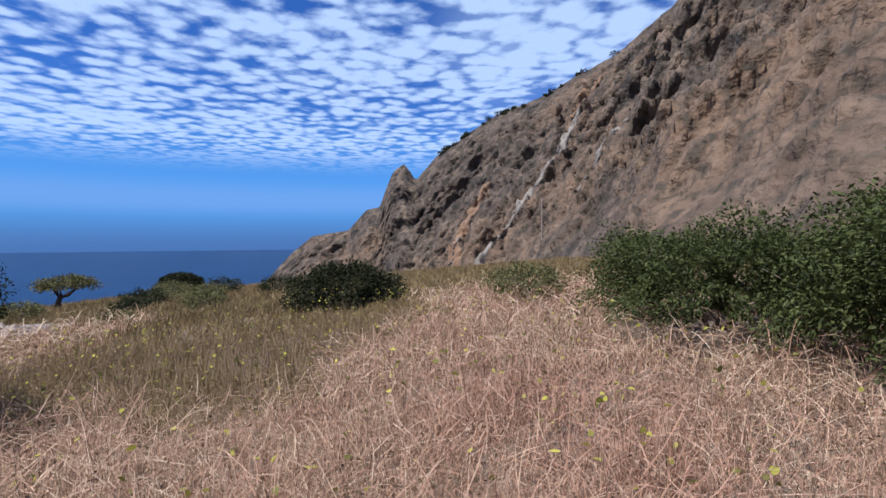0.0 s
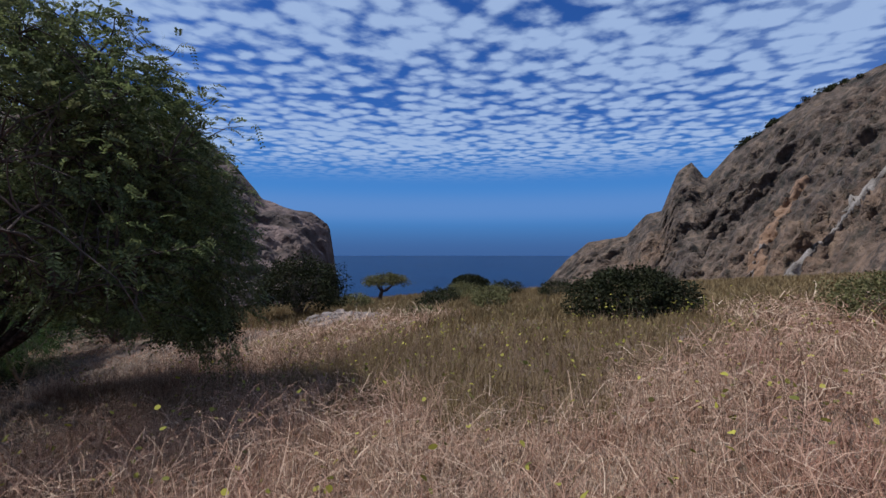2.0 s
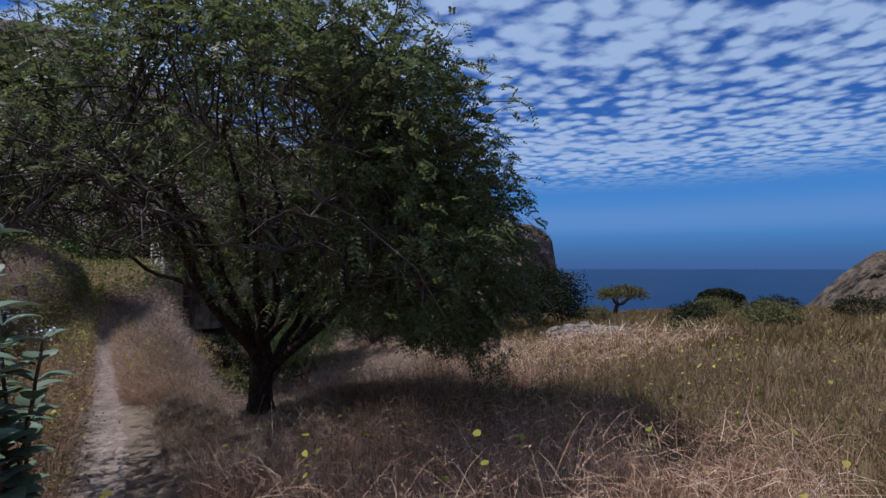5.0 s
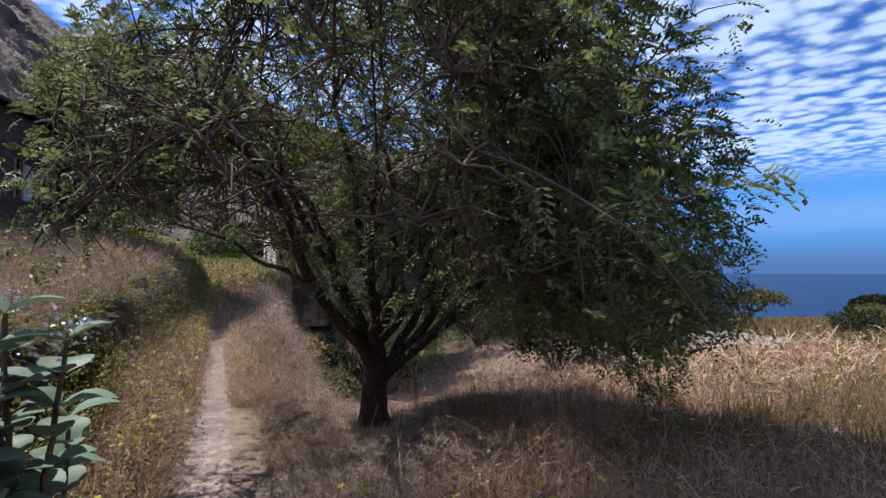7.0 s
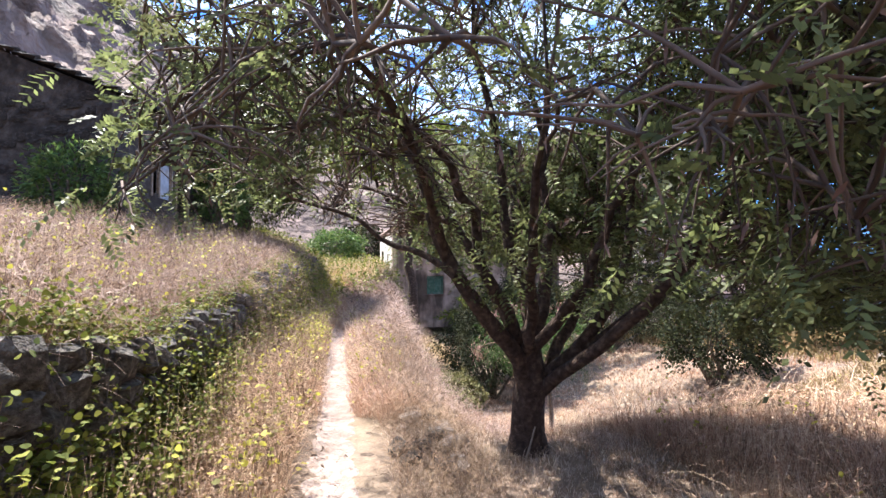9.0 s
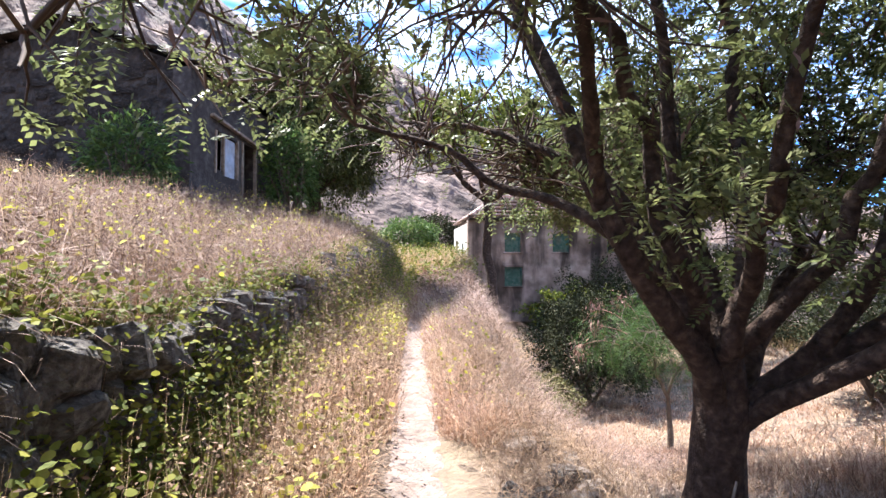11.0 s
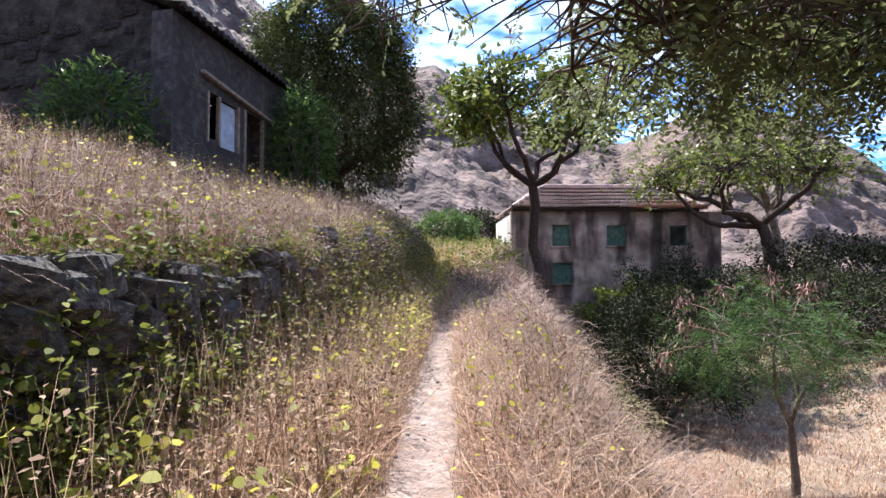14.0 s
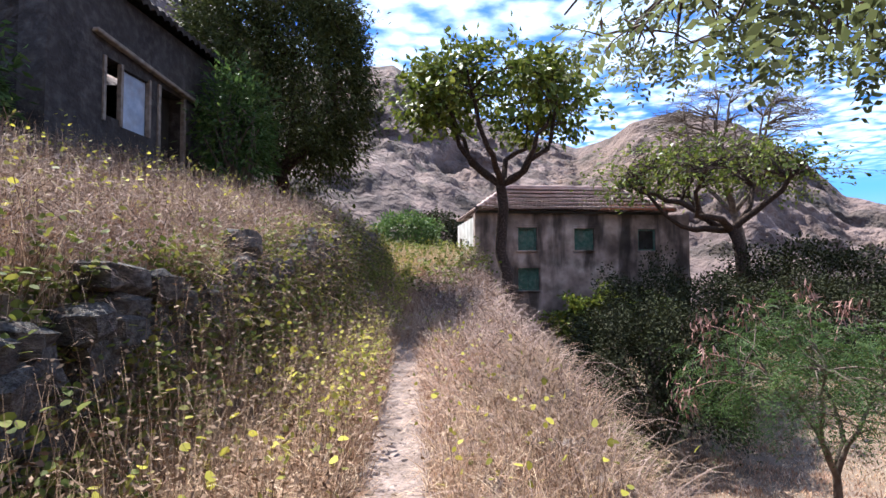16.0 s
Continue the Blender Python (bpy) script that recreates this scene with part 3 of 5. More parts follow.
def leaves(points, ways, length, width, r, fold=0.25, droop=0.3, rounded=False):
    """Folded leaf blades (four corners and a rib: two quads) at points along ways."""
    n = len(points)
    d = unit(ways + np.array([0, 0, -droop]))
    side = unit(np.cross(d, unit(r.normal(0, 1, (n, 3)) + np.array([0, 0, 1.4]))))
    nor = np.cross(side, d)
    L = length * r.uniform(0.6, 1.3, (n, 1))
    W = width * r.uniform(0.7, 1.25, (n, 1))
    p = points
    if rounded:
        rim = [p] + [p + d * L * s + side * W * h + nor * W * fold * abs(h) * 2 for s, h in ((0.18, 0.42), (0.52, 0.5), (0.82, 0.3), (1.0, 0.0), (0.82, -0.3), (0.52, -0.5), (0.18, -0.42))]
        return np.stack(rim, 1).reshape(-1, 3), np.arange(n)[:, None] * 8 + np.arange(8)[None]
    v = np.stack([p, p + d * L * 0.45 + side * W * 0.5 + nor * W * fold, p + d * L, p + d * L * 0.45 - side * W * 0.5 + nor * W * fold], 1)
    i = np.arange(n)[:, None] * 4
    return v.reshape(-1, 3), i + np.array([[0, 1, 2, 3]])


def sprays(points, ways, length, pairs, leaf_l, leaf_w, r, droop=0.5):
    """Feathery compound leaves: pairs of leaflets along a drooping rib."""
    n = len(points)
    d = unit(ways)
    side = unit(np.cross(d, unit(r.normal(0, 0.5, (n, 3)) + np.array([0, 0, 1.0]))))
    nor = np.cross(side, d)
    L = length * r.uniform(0.6, 1.25, (n, 1))
    out = []
    for k in range(pairs):
        s = (k + 1.0) / pairs
        c = points + d * L * s - np.array([0, 0, 1.0]) * L * droop * s * s
        for sgn in (-1, 1):
            w = unit(side * sgn + d * 0.45 - nor * 0.25 + r.normal(0, 0.16, (n, 3)))
            ll = leaf_l * (1.1 - 0.5 * abs(s - 0.45)) * r.uniform(0.8, 1.2, (n, 1))
            out.append(np.stack([c, c + w * ll * 0.5 + d * leaf_w, c + w * ll, c + w * ll * 0.5 - d * leaf_w], 1))
    v = np.stack(out, 1)
    return v.reshape(-1, 3), np.arange(n * pairs * 2)[:, None] * 4 + np.array([[0, 1, 2, 3]])


def shell(n, centre, radii, r, inner=0.75, low=-0.5, lumps=0.12, seed=1):
    """Points in the outer part of a lumpy crown."""
    d = unit(r.normal(0, 1, (n * 3, 3)))
    d = d[d[:, 2] > low][:n]
    lump = 1 + lumps * (waves(d[:, 0] * 2 + d[:, 2], d[:, 1] * 2, seed, 4, 1.3))
    k = (inner + (1 - inner) * r.uniform(0, 1, len(d)) ** 0.6) * lump
    return np.asarray(centre) + d * np.asarray(radii) * k[:, None], d


def blades(x, y, height, width, lean, r, flat=0.0):
    """Bent grass blades rooted on the ground, three triangles each."""
    n = len(x)
    z = ground_z(x, y) - 0.02
    a = r.uniform(0, 2 * np.pi, n)
    out = np.stack([np.cos(a), np.sin(a), np.zeros(n)], -1)
    tilt = np.clip(np.abs(r.normal(0, lean, n)) + flat * r.uniform(0, 1, n), 0, 1.45)
    h = height
    root = np.stack([x, y, z], -1)
    up = np.array([0, 0, 1.0])
    mid = root + (out * np.sin(tilt * 0.6)[:, None] + up * np.cos(tilt * 0.6)[:, None]) * (h * 0.55)[:, None]
    tip = mid + (out * np.sin(tilt * 1.5)[:, None] + up * np.cos(tilt * 1.5)[:, None]) * (h * 0.5)[:, None]
    b = r.uniform(0, 2 * np.pi, n)
    side = np.stack([np.cos(b), np.sin(b), 0.2 * np.sin(3 * b)], -1) * (width * 0.5)[:, None]
    v = np.stack([root - side, root + side, mid + side * 0.75, mid - side * 0.75, tip], 1).reshape(-1, 3)
    i = np.arange(n)[:, None] * 5
    f = (i[:, :, None] + np.array([[[0, 1, 2], [0, 2, 3], [3, 2, 4]]])).reshape(-1, 3)
    return v, f


def woody(name, where, trunk_r, fork, crown_c, crown_r, seed, leaf_fn, bark, leaf_mat, limbs=5, twigs=60, low=-0.3, label="", category="tree", lean=(0, 0), group="", spread=0.45, inner=0.7):
    """A tree or large bush: trunk, limbs that divide towards the crown's shell, and a crown of many small leaves."""
    r = np.random.default_rng(seed)
    tree = base(name, *where)
    root, top = np.array([0, 0, -0.15]), np.array([lean[0], lean[1], fork])
    c, rad = np.asarray(crown_c, float), np.asarray(crown_r, float)
    line = bent(root, top, (0.05, -0.03, 0), 9, r, 0.06)
    v, f = tube(line, np.linspace(trunk_r * 1.25, trunk_r * 0.85, 9) * (1 + 0.35 * np.exp(-np.arange(9) * 1.3)), 10)
    put("trunk", np_mesh("trunk", v, f), bark, tree, smooth=True)
    nodes, sizes = [], []
    for k in range(limbs):
        a = 6.283 * k / limbs + r.uniform(-0.4, 0.4)
        end = c + rad * np.array([np.cos(a) * spread, np.sin(a) * spread, r.uniform(0.0, 0.45)])
        path = bent(top - np.array([0, 0, 0.1]), end, (0.08 * np.cos(a), 0.08 * np.sin(a), -0.06), 9, r, 0.11)
        rr = np.linspace(trunk_r * 0.62, trunk_r * 0.2, 9)
        put("limb", np_mesh("limb", *tube(path, rr, 8)), bark, tree, smooth=True)
        nodes.append(path[2:])
        sizes.append(rr[2:])
    nodes, sizes = np.concatenate(nodes), np.concatenate(sizes)
    ends, ways = shell(twigs, c, rad * 0.86, r, 0.8, low, 0.1, seed)
    pieces, tips, tipd = [], [], []
    for e, w in zip(ends, ways):
        i = np.argmin(np.linalg.norm(nodes - e, axis=1) + 0.4 * np.maximum(nodes[:, 2] - e[2], 0))
        path = bent(nodes[i], e, (0, 0, 0.08), 7, r, 0.07)
        pieces.append(tube(path, np.linspace(min(sizes[i] * 0.7, trunk_r * 0.3), 0.008, 7), 5))
        for s in (3, 4, 5, 6):
            for _ in range(2):
                t = path[s] + r.normal(0, 0.16, 3) * rad
                pieces.append(tube(bent(path[s], t, (0, 0, 0.06), 4, r, 0.06), np.linspace(0.010, 0.003, 4) * max(1, trunk_r * 5), 3))
                tips.append(t)
                tipd.append(unit(t - path[s]))
    put("twig", np_mesh("twig", *join(pieces)), bark, tree)["kind"] = "stuff"
    lv = leaf_fn(np.array(tips), np.array(tipd), c, rad, r)
    if lv is not None:
        put("crown", np_mesh("crown", *lv), leaf_mat, tree)
    return tagged(tree, label, category, group)


def simple_crown(count, length, width, jitter=0.10, surface=0.35, low=-0.4, droop=0.3):
    """Leaves round the twig tips and over the crown's surface."""
    def make(tips, tipd, c, rad, r):
        k = r.integers(0, len(tips), int(count * (1 - surface)))
        p = tips[k] + r.normal(0, jitter, (len(k), 3)) * rad
        w = unit(tipd[k] + r.normal(0, 0.7, (len(k), 3)))
        q, d = shell(int(count * surface), c, rad, r, 0.82, low, 0.16, 17)
        return leaves(np.concatenate([p, q]), np.concatenate([w, unit(d + r.normal(0, 0.6, d.shape))]), length, width, r, droop=droop)
    return make


def shrub(name, x, y, rx, ry, rz, seed, count, leaf_l, leaf_w, mat, label, bark=None, centre=0.5, low=-0.6, lumps=0.2, sink=0.0, category="bush", stems=16, group=""):
    """A bush with many stems from one root and leaves in its outer part."""
    r = np.random.default_rng(seed)
    z = float(ground_z(x, y)) - sink
    bush = base(name, x, y, z)
    c, rad = np.array([0, 0, rz * centre]), np.array([rx, ry, rz * (1 - centre)])
    ends, _ = shell(stems, c, rad * 0.85, r, 0.7, -0.1, 0.1, seed)
    pieces = [tube(bent((r.normal(0, 0.08), r.normal(0, 0.08), -0.05), e, (0, 0, 0.12), 6, r, 0.08), np.linspace(0.035, 0.006, 6) * max(0.6, rz / 2), 5) for e in ends]
    put("stem", np_mesh("stem", *join(pieces)), bark or M_BARK_PALE, bush)["kind"] = "stuff"
    p, d = shell(count, c, rad, r, 0.55, low, lumps, seed)
    p[:, 2] = np.maximum(p[:, 2], 0.02)
    put("foliage", np_mesh("foliage", *leaves(p, unit(d + r.normal(0, 0.7, d.shape)), leaf_l, leaf_w, r)), mat, bush)
    return tagged(bush, label, category, group)


# ---- the big tree beside the footpath ----
TREE = np.array([2.13, 2.78, float(ground_z(2.13, 2.78))])
C_BIG, R_BIG = np.array([1.45, 1.5, 2.6]) - TREE, np.array([3.95, 3.95, 3.6])


def lowest(x, y):
    """How low the crown hangs, over the plan: high above the footpath and beyond the trunk, low over the field."""
    z = np.where(x < 1.15, np.where((x < -0.3) & (y > 1.5), 2.75, np.where(np.abs(x + 0.2) < 0.7, 2.55, 2.3)), 1.95 - 0.27 * np.clip(x - 2.0, 0, 1.9))
    return np.maximum(z, np.where(y > 3.4, np.maximum(2.3, 1.75 + 0.37 * (y - 3.7)), 0)) - TREE[2]


def west_limit(p):
    """How far the crown reaches over the footpath, for points in the world."""
    return np.clip(-0.6 - 0.45 * (p[:, 1] + 1), -1.9, -0.3) + 0.3 * np.clip(p[:, 2] - 3.5, 0, 1.5)


def spline(ctrl, n):
    """A smooth line through control points."""
    c = np.asarray(ctrl, float)
    c = np.concatenate([[2 * c[0] - c[1]], c, [2 * c[-1] - c[-2]]])
    s = np.linspace(0, len(c) - 3 - 1e-6, n)
    i, f = s.astype(int), (s % 1)[:, None]
    a, b, d, e = c[i], c[i + 1], c[i + 2], c[i + 3]
    return 0.5 * (2 * b + (d - a) * f + (2 * a - 5 * b + 4 * d - e) * f**2 + (3 * b - a - 3 * d + e) * f**3)


def big_tree():
    r = np.random.default_rng(42)
    tree = base("feather_leaved_tree", *TREE)
    g = TREE[2]
    fork, low_fork = np.array([-0.06, -0.1, 1.13 - g]), np.array([0.10, -0.08, 0.72 - g])
    stem = np.array([(0.02, 0.03, -0.2), (0.01, 0.02, 0.0), (0, 0, 0.2), (0, -0.02, 0.5), (0.02, -0.05, 0.8), tuple(fork)])
    put("trunk", np_mesh("trunk", *tube(stem, (0.33, 0.25, 0.20, 0.185, 0.19, 0.16), 14)), M_BARK, tree, smooth=True)
    plan = [
        (fork, (0.2, 0.3, 4.3), (0.08, 0.02, 0), 0.12),
        (low_fork, (2.2, -1.3, 3.7), (0.03, -0.03, -0.04), 0.135), (fork, (0.9, 2.2, 3.6), (0, -0.06, -0.08), 0.11), (fork, (-0.6, -1.9, 3.5), (0, 0.06, -0.08), 0.11),
        (low_fork, (1.5, 1.0, 3.9), (0.06, 0.05, -0.1), 0.115), (fork, (0.9, -1.6, 4.2), (0.05, 0.0, -0.08), 0.10),
        (low_fork, (0.8, -3.0, 3.4), (0.03, 0, 0.02), 0.11), (fork, (-2.3, -1.2, 3.9), (0, 0, 0.02), 0.10)]
    nodes, sizes = [], []
    for a, b, bow, rr in plan:
        line = bent(a - np.array([0, 0, 0.14]), b, bow, 14, r, 0.075)
        rad = 0.66 * rr * (0.33 + 0.77 * np.linspace(1, 0, 14) ** 0.9)
        put("limb", np_mesh("limb", *tube(line, rad, 10)), M_BARK, tree, smooth=True)
        nodes.append(line[3:])
        sizes.append(rad[3:])
    # the limbs that sweep up over the footpath
    for ctrl, r0, r1 in (
        (((2.13, 2.70, 0.62), (1.86, 2.55, 1.08), (1.45, 2.38, 1.5), (1.05, 2.25, 2.05), (0.86, 2.45, 2.75), (0.55, 2.8, 3.7), (0.3, 2.9, 4.5)), 0.105, 0.03),
        (((2.10, 2.72, 0.85), (1.95, 2.85, 1.4), (1.74, 3.0, 1.9), (1.35, 3.2, 2.6), (0.95, 3.4, 3.5), (0.6, 3.7, 4.6)), 0.10, 0.03),
        (((2.16, 2.72, 0.85), (2.22, 2.9, 1.5), (2.05, 3.1, 2.3), (1.9, 3.0, 3.3), (1.5, 2.8, 4.6)), 0.095, 0.03),
        (((1.16, 2.28, 1.88), (0.9, 2.5, 2.12), (0.5, 2.75, 2.32), (0.1, 2.9, 2.62), (-0.5, 3.1, 2.75)), 0.042, 0.016),
        (((1.40, 3.17, 2.5), (1.0, 3.6, 2.75), (0.4, 4.1, 3.1), (-0.2, 4.6, 3.2)), 0.045, 0.016),
        (((1.05, 2.25, 2.05), (0.8, 1.7, 2.6), (0.4, 1.0, 3.2), (-0.2, 0.5, 3.5)), 0.05, 0.018),
        (((2.05, 3.1, 2.3), (2.3, 3.6, 3.1), (2.5, 4.2, 3.8)), 0.05, 0.02),
        (((2.3, 2.62, 0.75), (2.64, 2.42, 1.2), (3.05, 2.3, 1.9), (3.3, 2.5, 2.9), (3.6, 2.7, 4.2)), 0.085, 0.03)):
        line = spline(ctrl, 18) - TREE + np.cumsum(r.normal(0, 0.012, (18, 3)), 0) * np.sin(np.linspace(0, 3.14, 18))[:, None]
        rad = np.linspace(r0, r1, 18) * (1 + 0.06 * r.normal(0, 1, 18))
        put("limb", np_mesh("limb", *tube(line, rad, 10)), M_BARK, tree, smooth=True)
        nodes.append(line[4:])
        sizes.append(rad[4:])
    nodes, sizes = np.concatenate(nodes), np.concatenate(sizes)
    ends, _ = shell(170, C_BIG, R_BIG * 0.88, r, 0.78, -0.62, 0.10, 4)
    # boughs that hang low on the field side, and clear the footpath on the other
    ends = ends[ends[:, 0] + TREE[0] > west_limit(ends + TREE)]
    ends = ends[(ends[:, 0] + TREE[0] > 0.4) | (r.uniform(0, 1, len(ends)) < 0.45)]
    bough, _ = shell(14, np.array([-0.9, 1.3, 3.2]) - TREE, np.array([1.5, 1.2, 0.8]), r, 0.3, -0.9, 0.1, 6)
    north, _ = shell(22, np.array([3.2, 6.6, 3.45]) - TREE, np.array([1.8, 1.3, 0.6]), r, 0.3, -0.9, 0.1, 7)
    ends = np.concatenate([ends, bough, north])
    ends = ends[ends[:, 0] + TREE[0] > west_limit(ends + TREE)]
    ends[:, 2] = np.maximum(ends[:, 2], lowest(ends[:, 0] + TREE[0], ends[:, 1] + TREE[1]) + 0.2)
    pieces, tips, tipd = [], [], []
    for e in ends:
        i = np.argmin(np.linalg.norm(nodes - e, axis=1) + 0.5 * np.maximum(nodes[:, 2] - e[2], 0) * (e[2] > 2))
        line = bent(nodes[i], e, (0, 0, 0.10), 8, r, 0.08)
        pieces.append(tube(line, np.linspace(sizes[i] * 0.6, 0.012, 8), 6))
        for s in (2, 3, 4, 5, 6, 7, 7):
            for _ in range(3):
                t = line[s] + r.normal(0, 0.42, 3) + np.array([0, 0, -0.05])
                t[2] = max(t[2], float(lowest(t[0] + TREE[0], t[1] + TREE[1])))
                if t[0] + TREE[0] < west_limit((t + TREE)[None])[0] - 0.2:
                    continue
                pieces.append(tube(bent(line[s], t, (0, 0, 0.08), 5, r, 0.08), np.linspace(0.013, 0.004, 5), 4))
                tips.append(t)
                tipd.append(unit(t - line[s]))
    # the tuft that dangles from the lowest bough
    hang = np.array([4.85, 0.12, 0.9]) - TREE
    bough = bent((2.2, -1.3, 3.4), hang + [0, 0, 0.55], (0.05, 0, 0.1), 9, r, 0.04)
    pieces.append(tube(bough, np.linspace(0.04, 0.012, 9), 6))
    for _ in range(11):
        t = hang + r.normal(0, 1, 3) * [0.13, 0.13, 0.2]
        pieces.append(tube(bent(bough[-1], t, (0, 0, 0), 4, r, 0.08), np.linspace(0.008, 0.003, 4), 3))
        tips.append(t)
        tipd.append(unit(t - bough[-1]))
    put("twig", np_mesh("twig", *join(pieces)), M_TWIG, tree)["kind"] = "stuff"
    tips, tipd = np.array(tips), np.array(tipd)
    thin = (tips[:, 0] + TREE[0] < 0.9) & (tips[:, 1] + TREE[1] > 2.6)
    k = np.repeat(np.arange(len(tips)), np.where(thin, 1, np.where(tips[:, 1] + TREE[1] > 4.2, 4, np.where(tips[:, 0] + TREE[0] < 2.0, 2, 5))))
    p = tips[k] + r.normal(0, 0.10, (len(k), 3))
    w = unit(tipd[k] + r.normal(0, 0.8, (len(k), 3)))
    # the crown's skin: dense at the top and over the field, open above the footpath
    q, d = shell(24000, C_BIG, R_BIG, r, 0.74, -0.5, 0.11, 4)
    at = q + TREE
    share = np.where(at[:, 2] > 4.2, np.where(at[:, 0] > 1.0, 0.85, 0.55), np.where(at[:, 0] > 3.0, 0.85, np.where(at[:, 0] > 1.6, 0.32, 0.06))) * (at[:, 1] < 4.6) * (at[:, 0] > west_limit(at))
    kept = r.uniform(0, 1, len(q)) < share
    q, d = q[kept], d[kept]
    # the heavy bough beyond the trunk on the field side
    q2, d2 = shell(600, np.array([4.0, 3.5, 3.3]) - TREE, np.array([1.6, 1.7, 1.5]), r, 0.15, -0.9, 0.2, 9)
    q, d = np.concatenate([q, q2]), np.concatenate([d, d2])
    p, w = np.concatenate([p, q]), np.concatenate([w, unit(d + r.normal(0, 0.8, d.shape))])
    clear = (p[:, 2] > lowest(p[:, 0] + TREE[0], p[:, 1] + TREE[1]) - 0.1) | (np.linalg.norm(p - hang, axis=1) < 0.8)
    way = p + TREE
    clear &= (np.abs(way[:, 0] - track_x(way[:, 1]) - 0.1) > 1.0) | (way[:, 2] > track_z(way[:, 1]) + 2.75) | (way[:, 1] > 4.8)
    clear &= way[:, 0] > west_limit(way) - 0.35
    # sunlit sprigs that shoot from the trunk and the lower limbs
    sprig = []
    for c in ((1.70, 1.80, 2.12), (1.25, 1.6, 2.0), (1.55, 2.3, 1.75), (2.5, 1.9, 1.75), (1.95, 2.2, 2.45), (2.9, 2.0, 2.1), (1.0, 2.0, 2.5)):
        sprig.append(np.array(c) - TREE + r.normal(0, 1, (26, 3)) * [0.17, 0.17, 0.11])
    sprig = np.concatenate(sprig)
    p, clear = np.concatenate([p, sprig]), np.concatenate([clear, np.ones(len(sprig), bool)])
    w = np.concatenate([w, unit(r.normal(0, 0.7, (len(sprig), 3)) + [-0.2, -0.3, 0.25])])
    put("crown", np_mesh("crown", *sprays(p[clear], w[clear], 0.20, 7, 0.058, 0.0145, r)), M_LEAF_BIG, tree)
    # brown pods and withered leaves among the inner twigs
    k = r.integers(0, len(tips), 6000)
    pod = tips[k] * [0.86, 0.86, 0.92] + r.normal(0, 0.12, (len(k), 3))
    pod = pod[pod[:, 2] > lowest(pod[:, 0] + TREE[0], pod[:, 1] + TREE[1]) + 0.15]
    put("seed_pod", np_mesh("seed_pod", *leaves(pod, unit(r.normal(0, 0.6, (len(pod), 3)) + [0, 0, -0.5]), 0.10, 0.020, r, droop=0.6)), M_POD_BROWN, tree)["kind"] = "stuff"
    return tagged(tree, "dark spreading tree with forked trunk and feathery leaves beside the footpath", "tree")


big_tree()


# ---- stones ----
def stone_mesh(seed):
    r = random.Random(seed)
    bm = bmesh.new()
    bmesh.ops.create_cube(bm, size=1.0)
    bmesh.ops.bevel(bm, geom=bm.edges[:], offset=0.2, segments=1, affect="EDGES")
    for v in bm.verts:
        v.co *= 1 + r.uniform(-0.16, 0.16)
        v.co += Vector((r.uniform(-0.05, 0.05), r.uniform(-0.05, 0.05), r.uniform(-0.05, 0.05)))
    me = bpy.data.meshes.new("stone")
    bm.to_mesh(me)
    bm.free()
    return me


def stone_set(mat, count, seed):
    out = []
    for k in range(count):
        me = stone_mesh(seed + k)
        me.materials.append(mat)
        out.append(me)
    return out


RUIN_STONES = stone_set(M_RUIN, 8, 500)


# ---- the two houses ----
def wall_mesh(bm, length, z0, z1, thick, openings):
    """A wall along +x from 0 to length, its face at y = 0 and its back at y = thick, with openings (x0, x1, z0, z1) through it."""
    xs = sorted({0.0, length, *(v for o in openings for v in o[:2])})
    zs = sorted({z0, z1, *(v for o in openings for v in o[2:])})
    nx, nz = len(xs) - 1, len(zs) - 1

    def solid(i, k):
        if not (0 <= i < nx and 0 <= k < nz):
            return False
        x, z = (xs[i] + xs[i + 1]) / 2, (zs[k] + zs[k + 1]) / 2
        return not any(o[0] < x < o[1] and o[2] < z < o[3] for o in openings)

    made = {}

    def vert(i, s, k):
        if (i, s, k) not in made:
            made[i, s, k] = bm.verts.new((xs[i], s * thick, zs[k]))
        return made[i, s, k]

    for i in range(nx):
        for k in range(nz):
            if not solid(i, k):
                continue
            bm.faces.new((vert(i, 0, k), vert(i + 1, 0, k), vert(i + 1, 0, k + 1), vert(i, 0, k + 1)))
            bm.faces.new((vert(i, 1, k), vert(i, 1, k + 1), vert(i + 1, 1, k + 1), vert(i + 1, 1, k)))
            for di, dk, p, q in ((-1, 0, (i, k + 1), (i, k)), (1, 0, (i + 1, k), (i + 1, k + 1)), (0, -1, (i, k), (i + 1, k)), (0, 1, (i + 1, k + 1), (i, k + 1))):
                if not solid(i + di, k + dk):
                    bm.faces.new((vert(p[0], 0, p[1]), vert(p[0], 1, p[1]), vert(q[0], 1, q[1]), vert(q[0], 0, q[1])))
    bmesh.ops.recalc_face_normals(bm, faces=bm.faces[:])


def turned(parent, name, x, y, z, turn):
    ob = new(name)
    ob.matrix_local = pose(x, y, z, 0, 0, turn)
    ob.parent = parent
    return ob


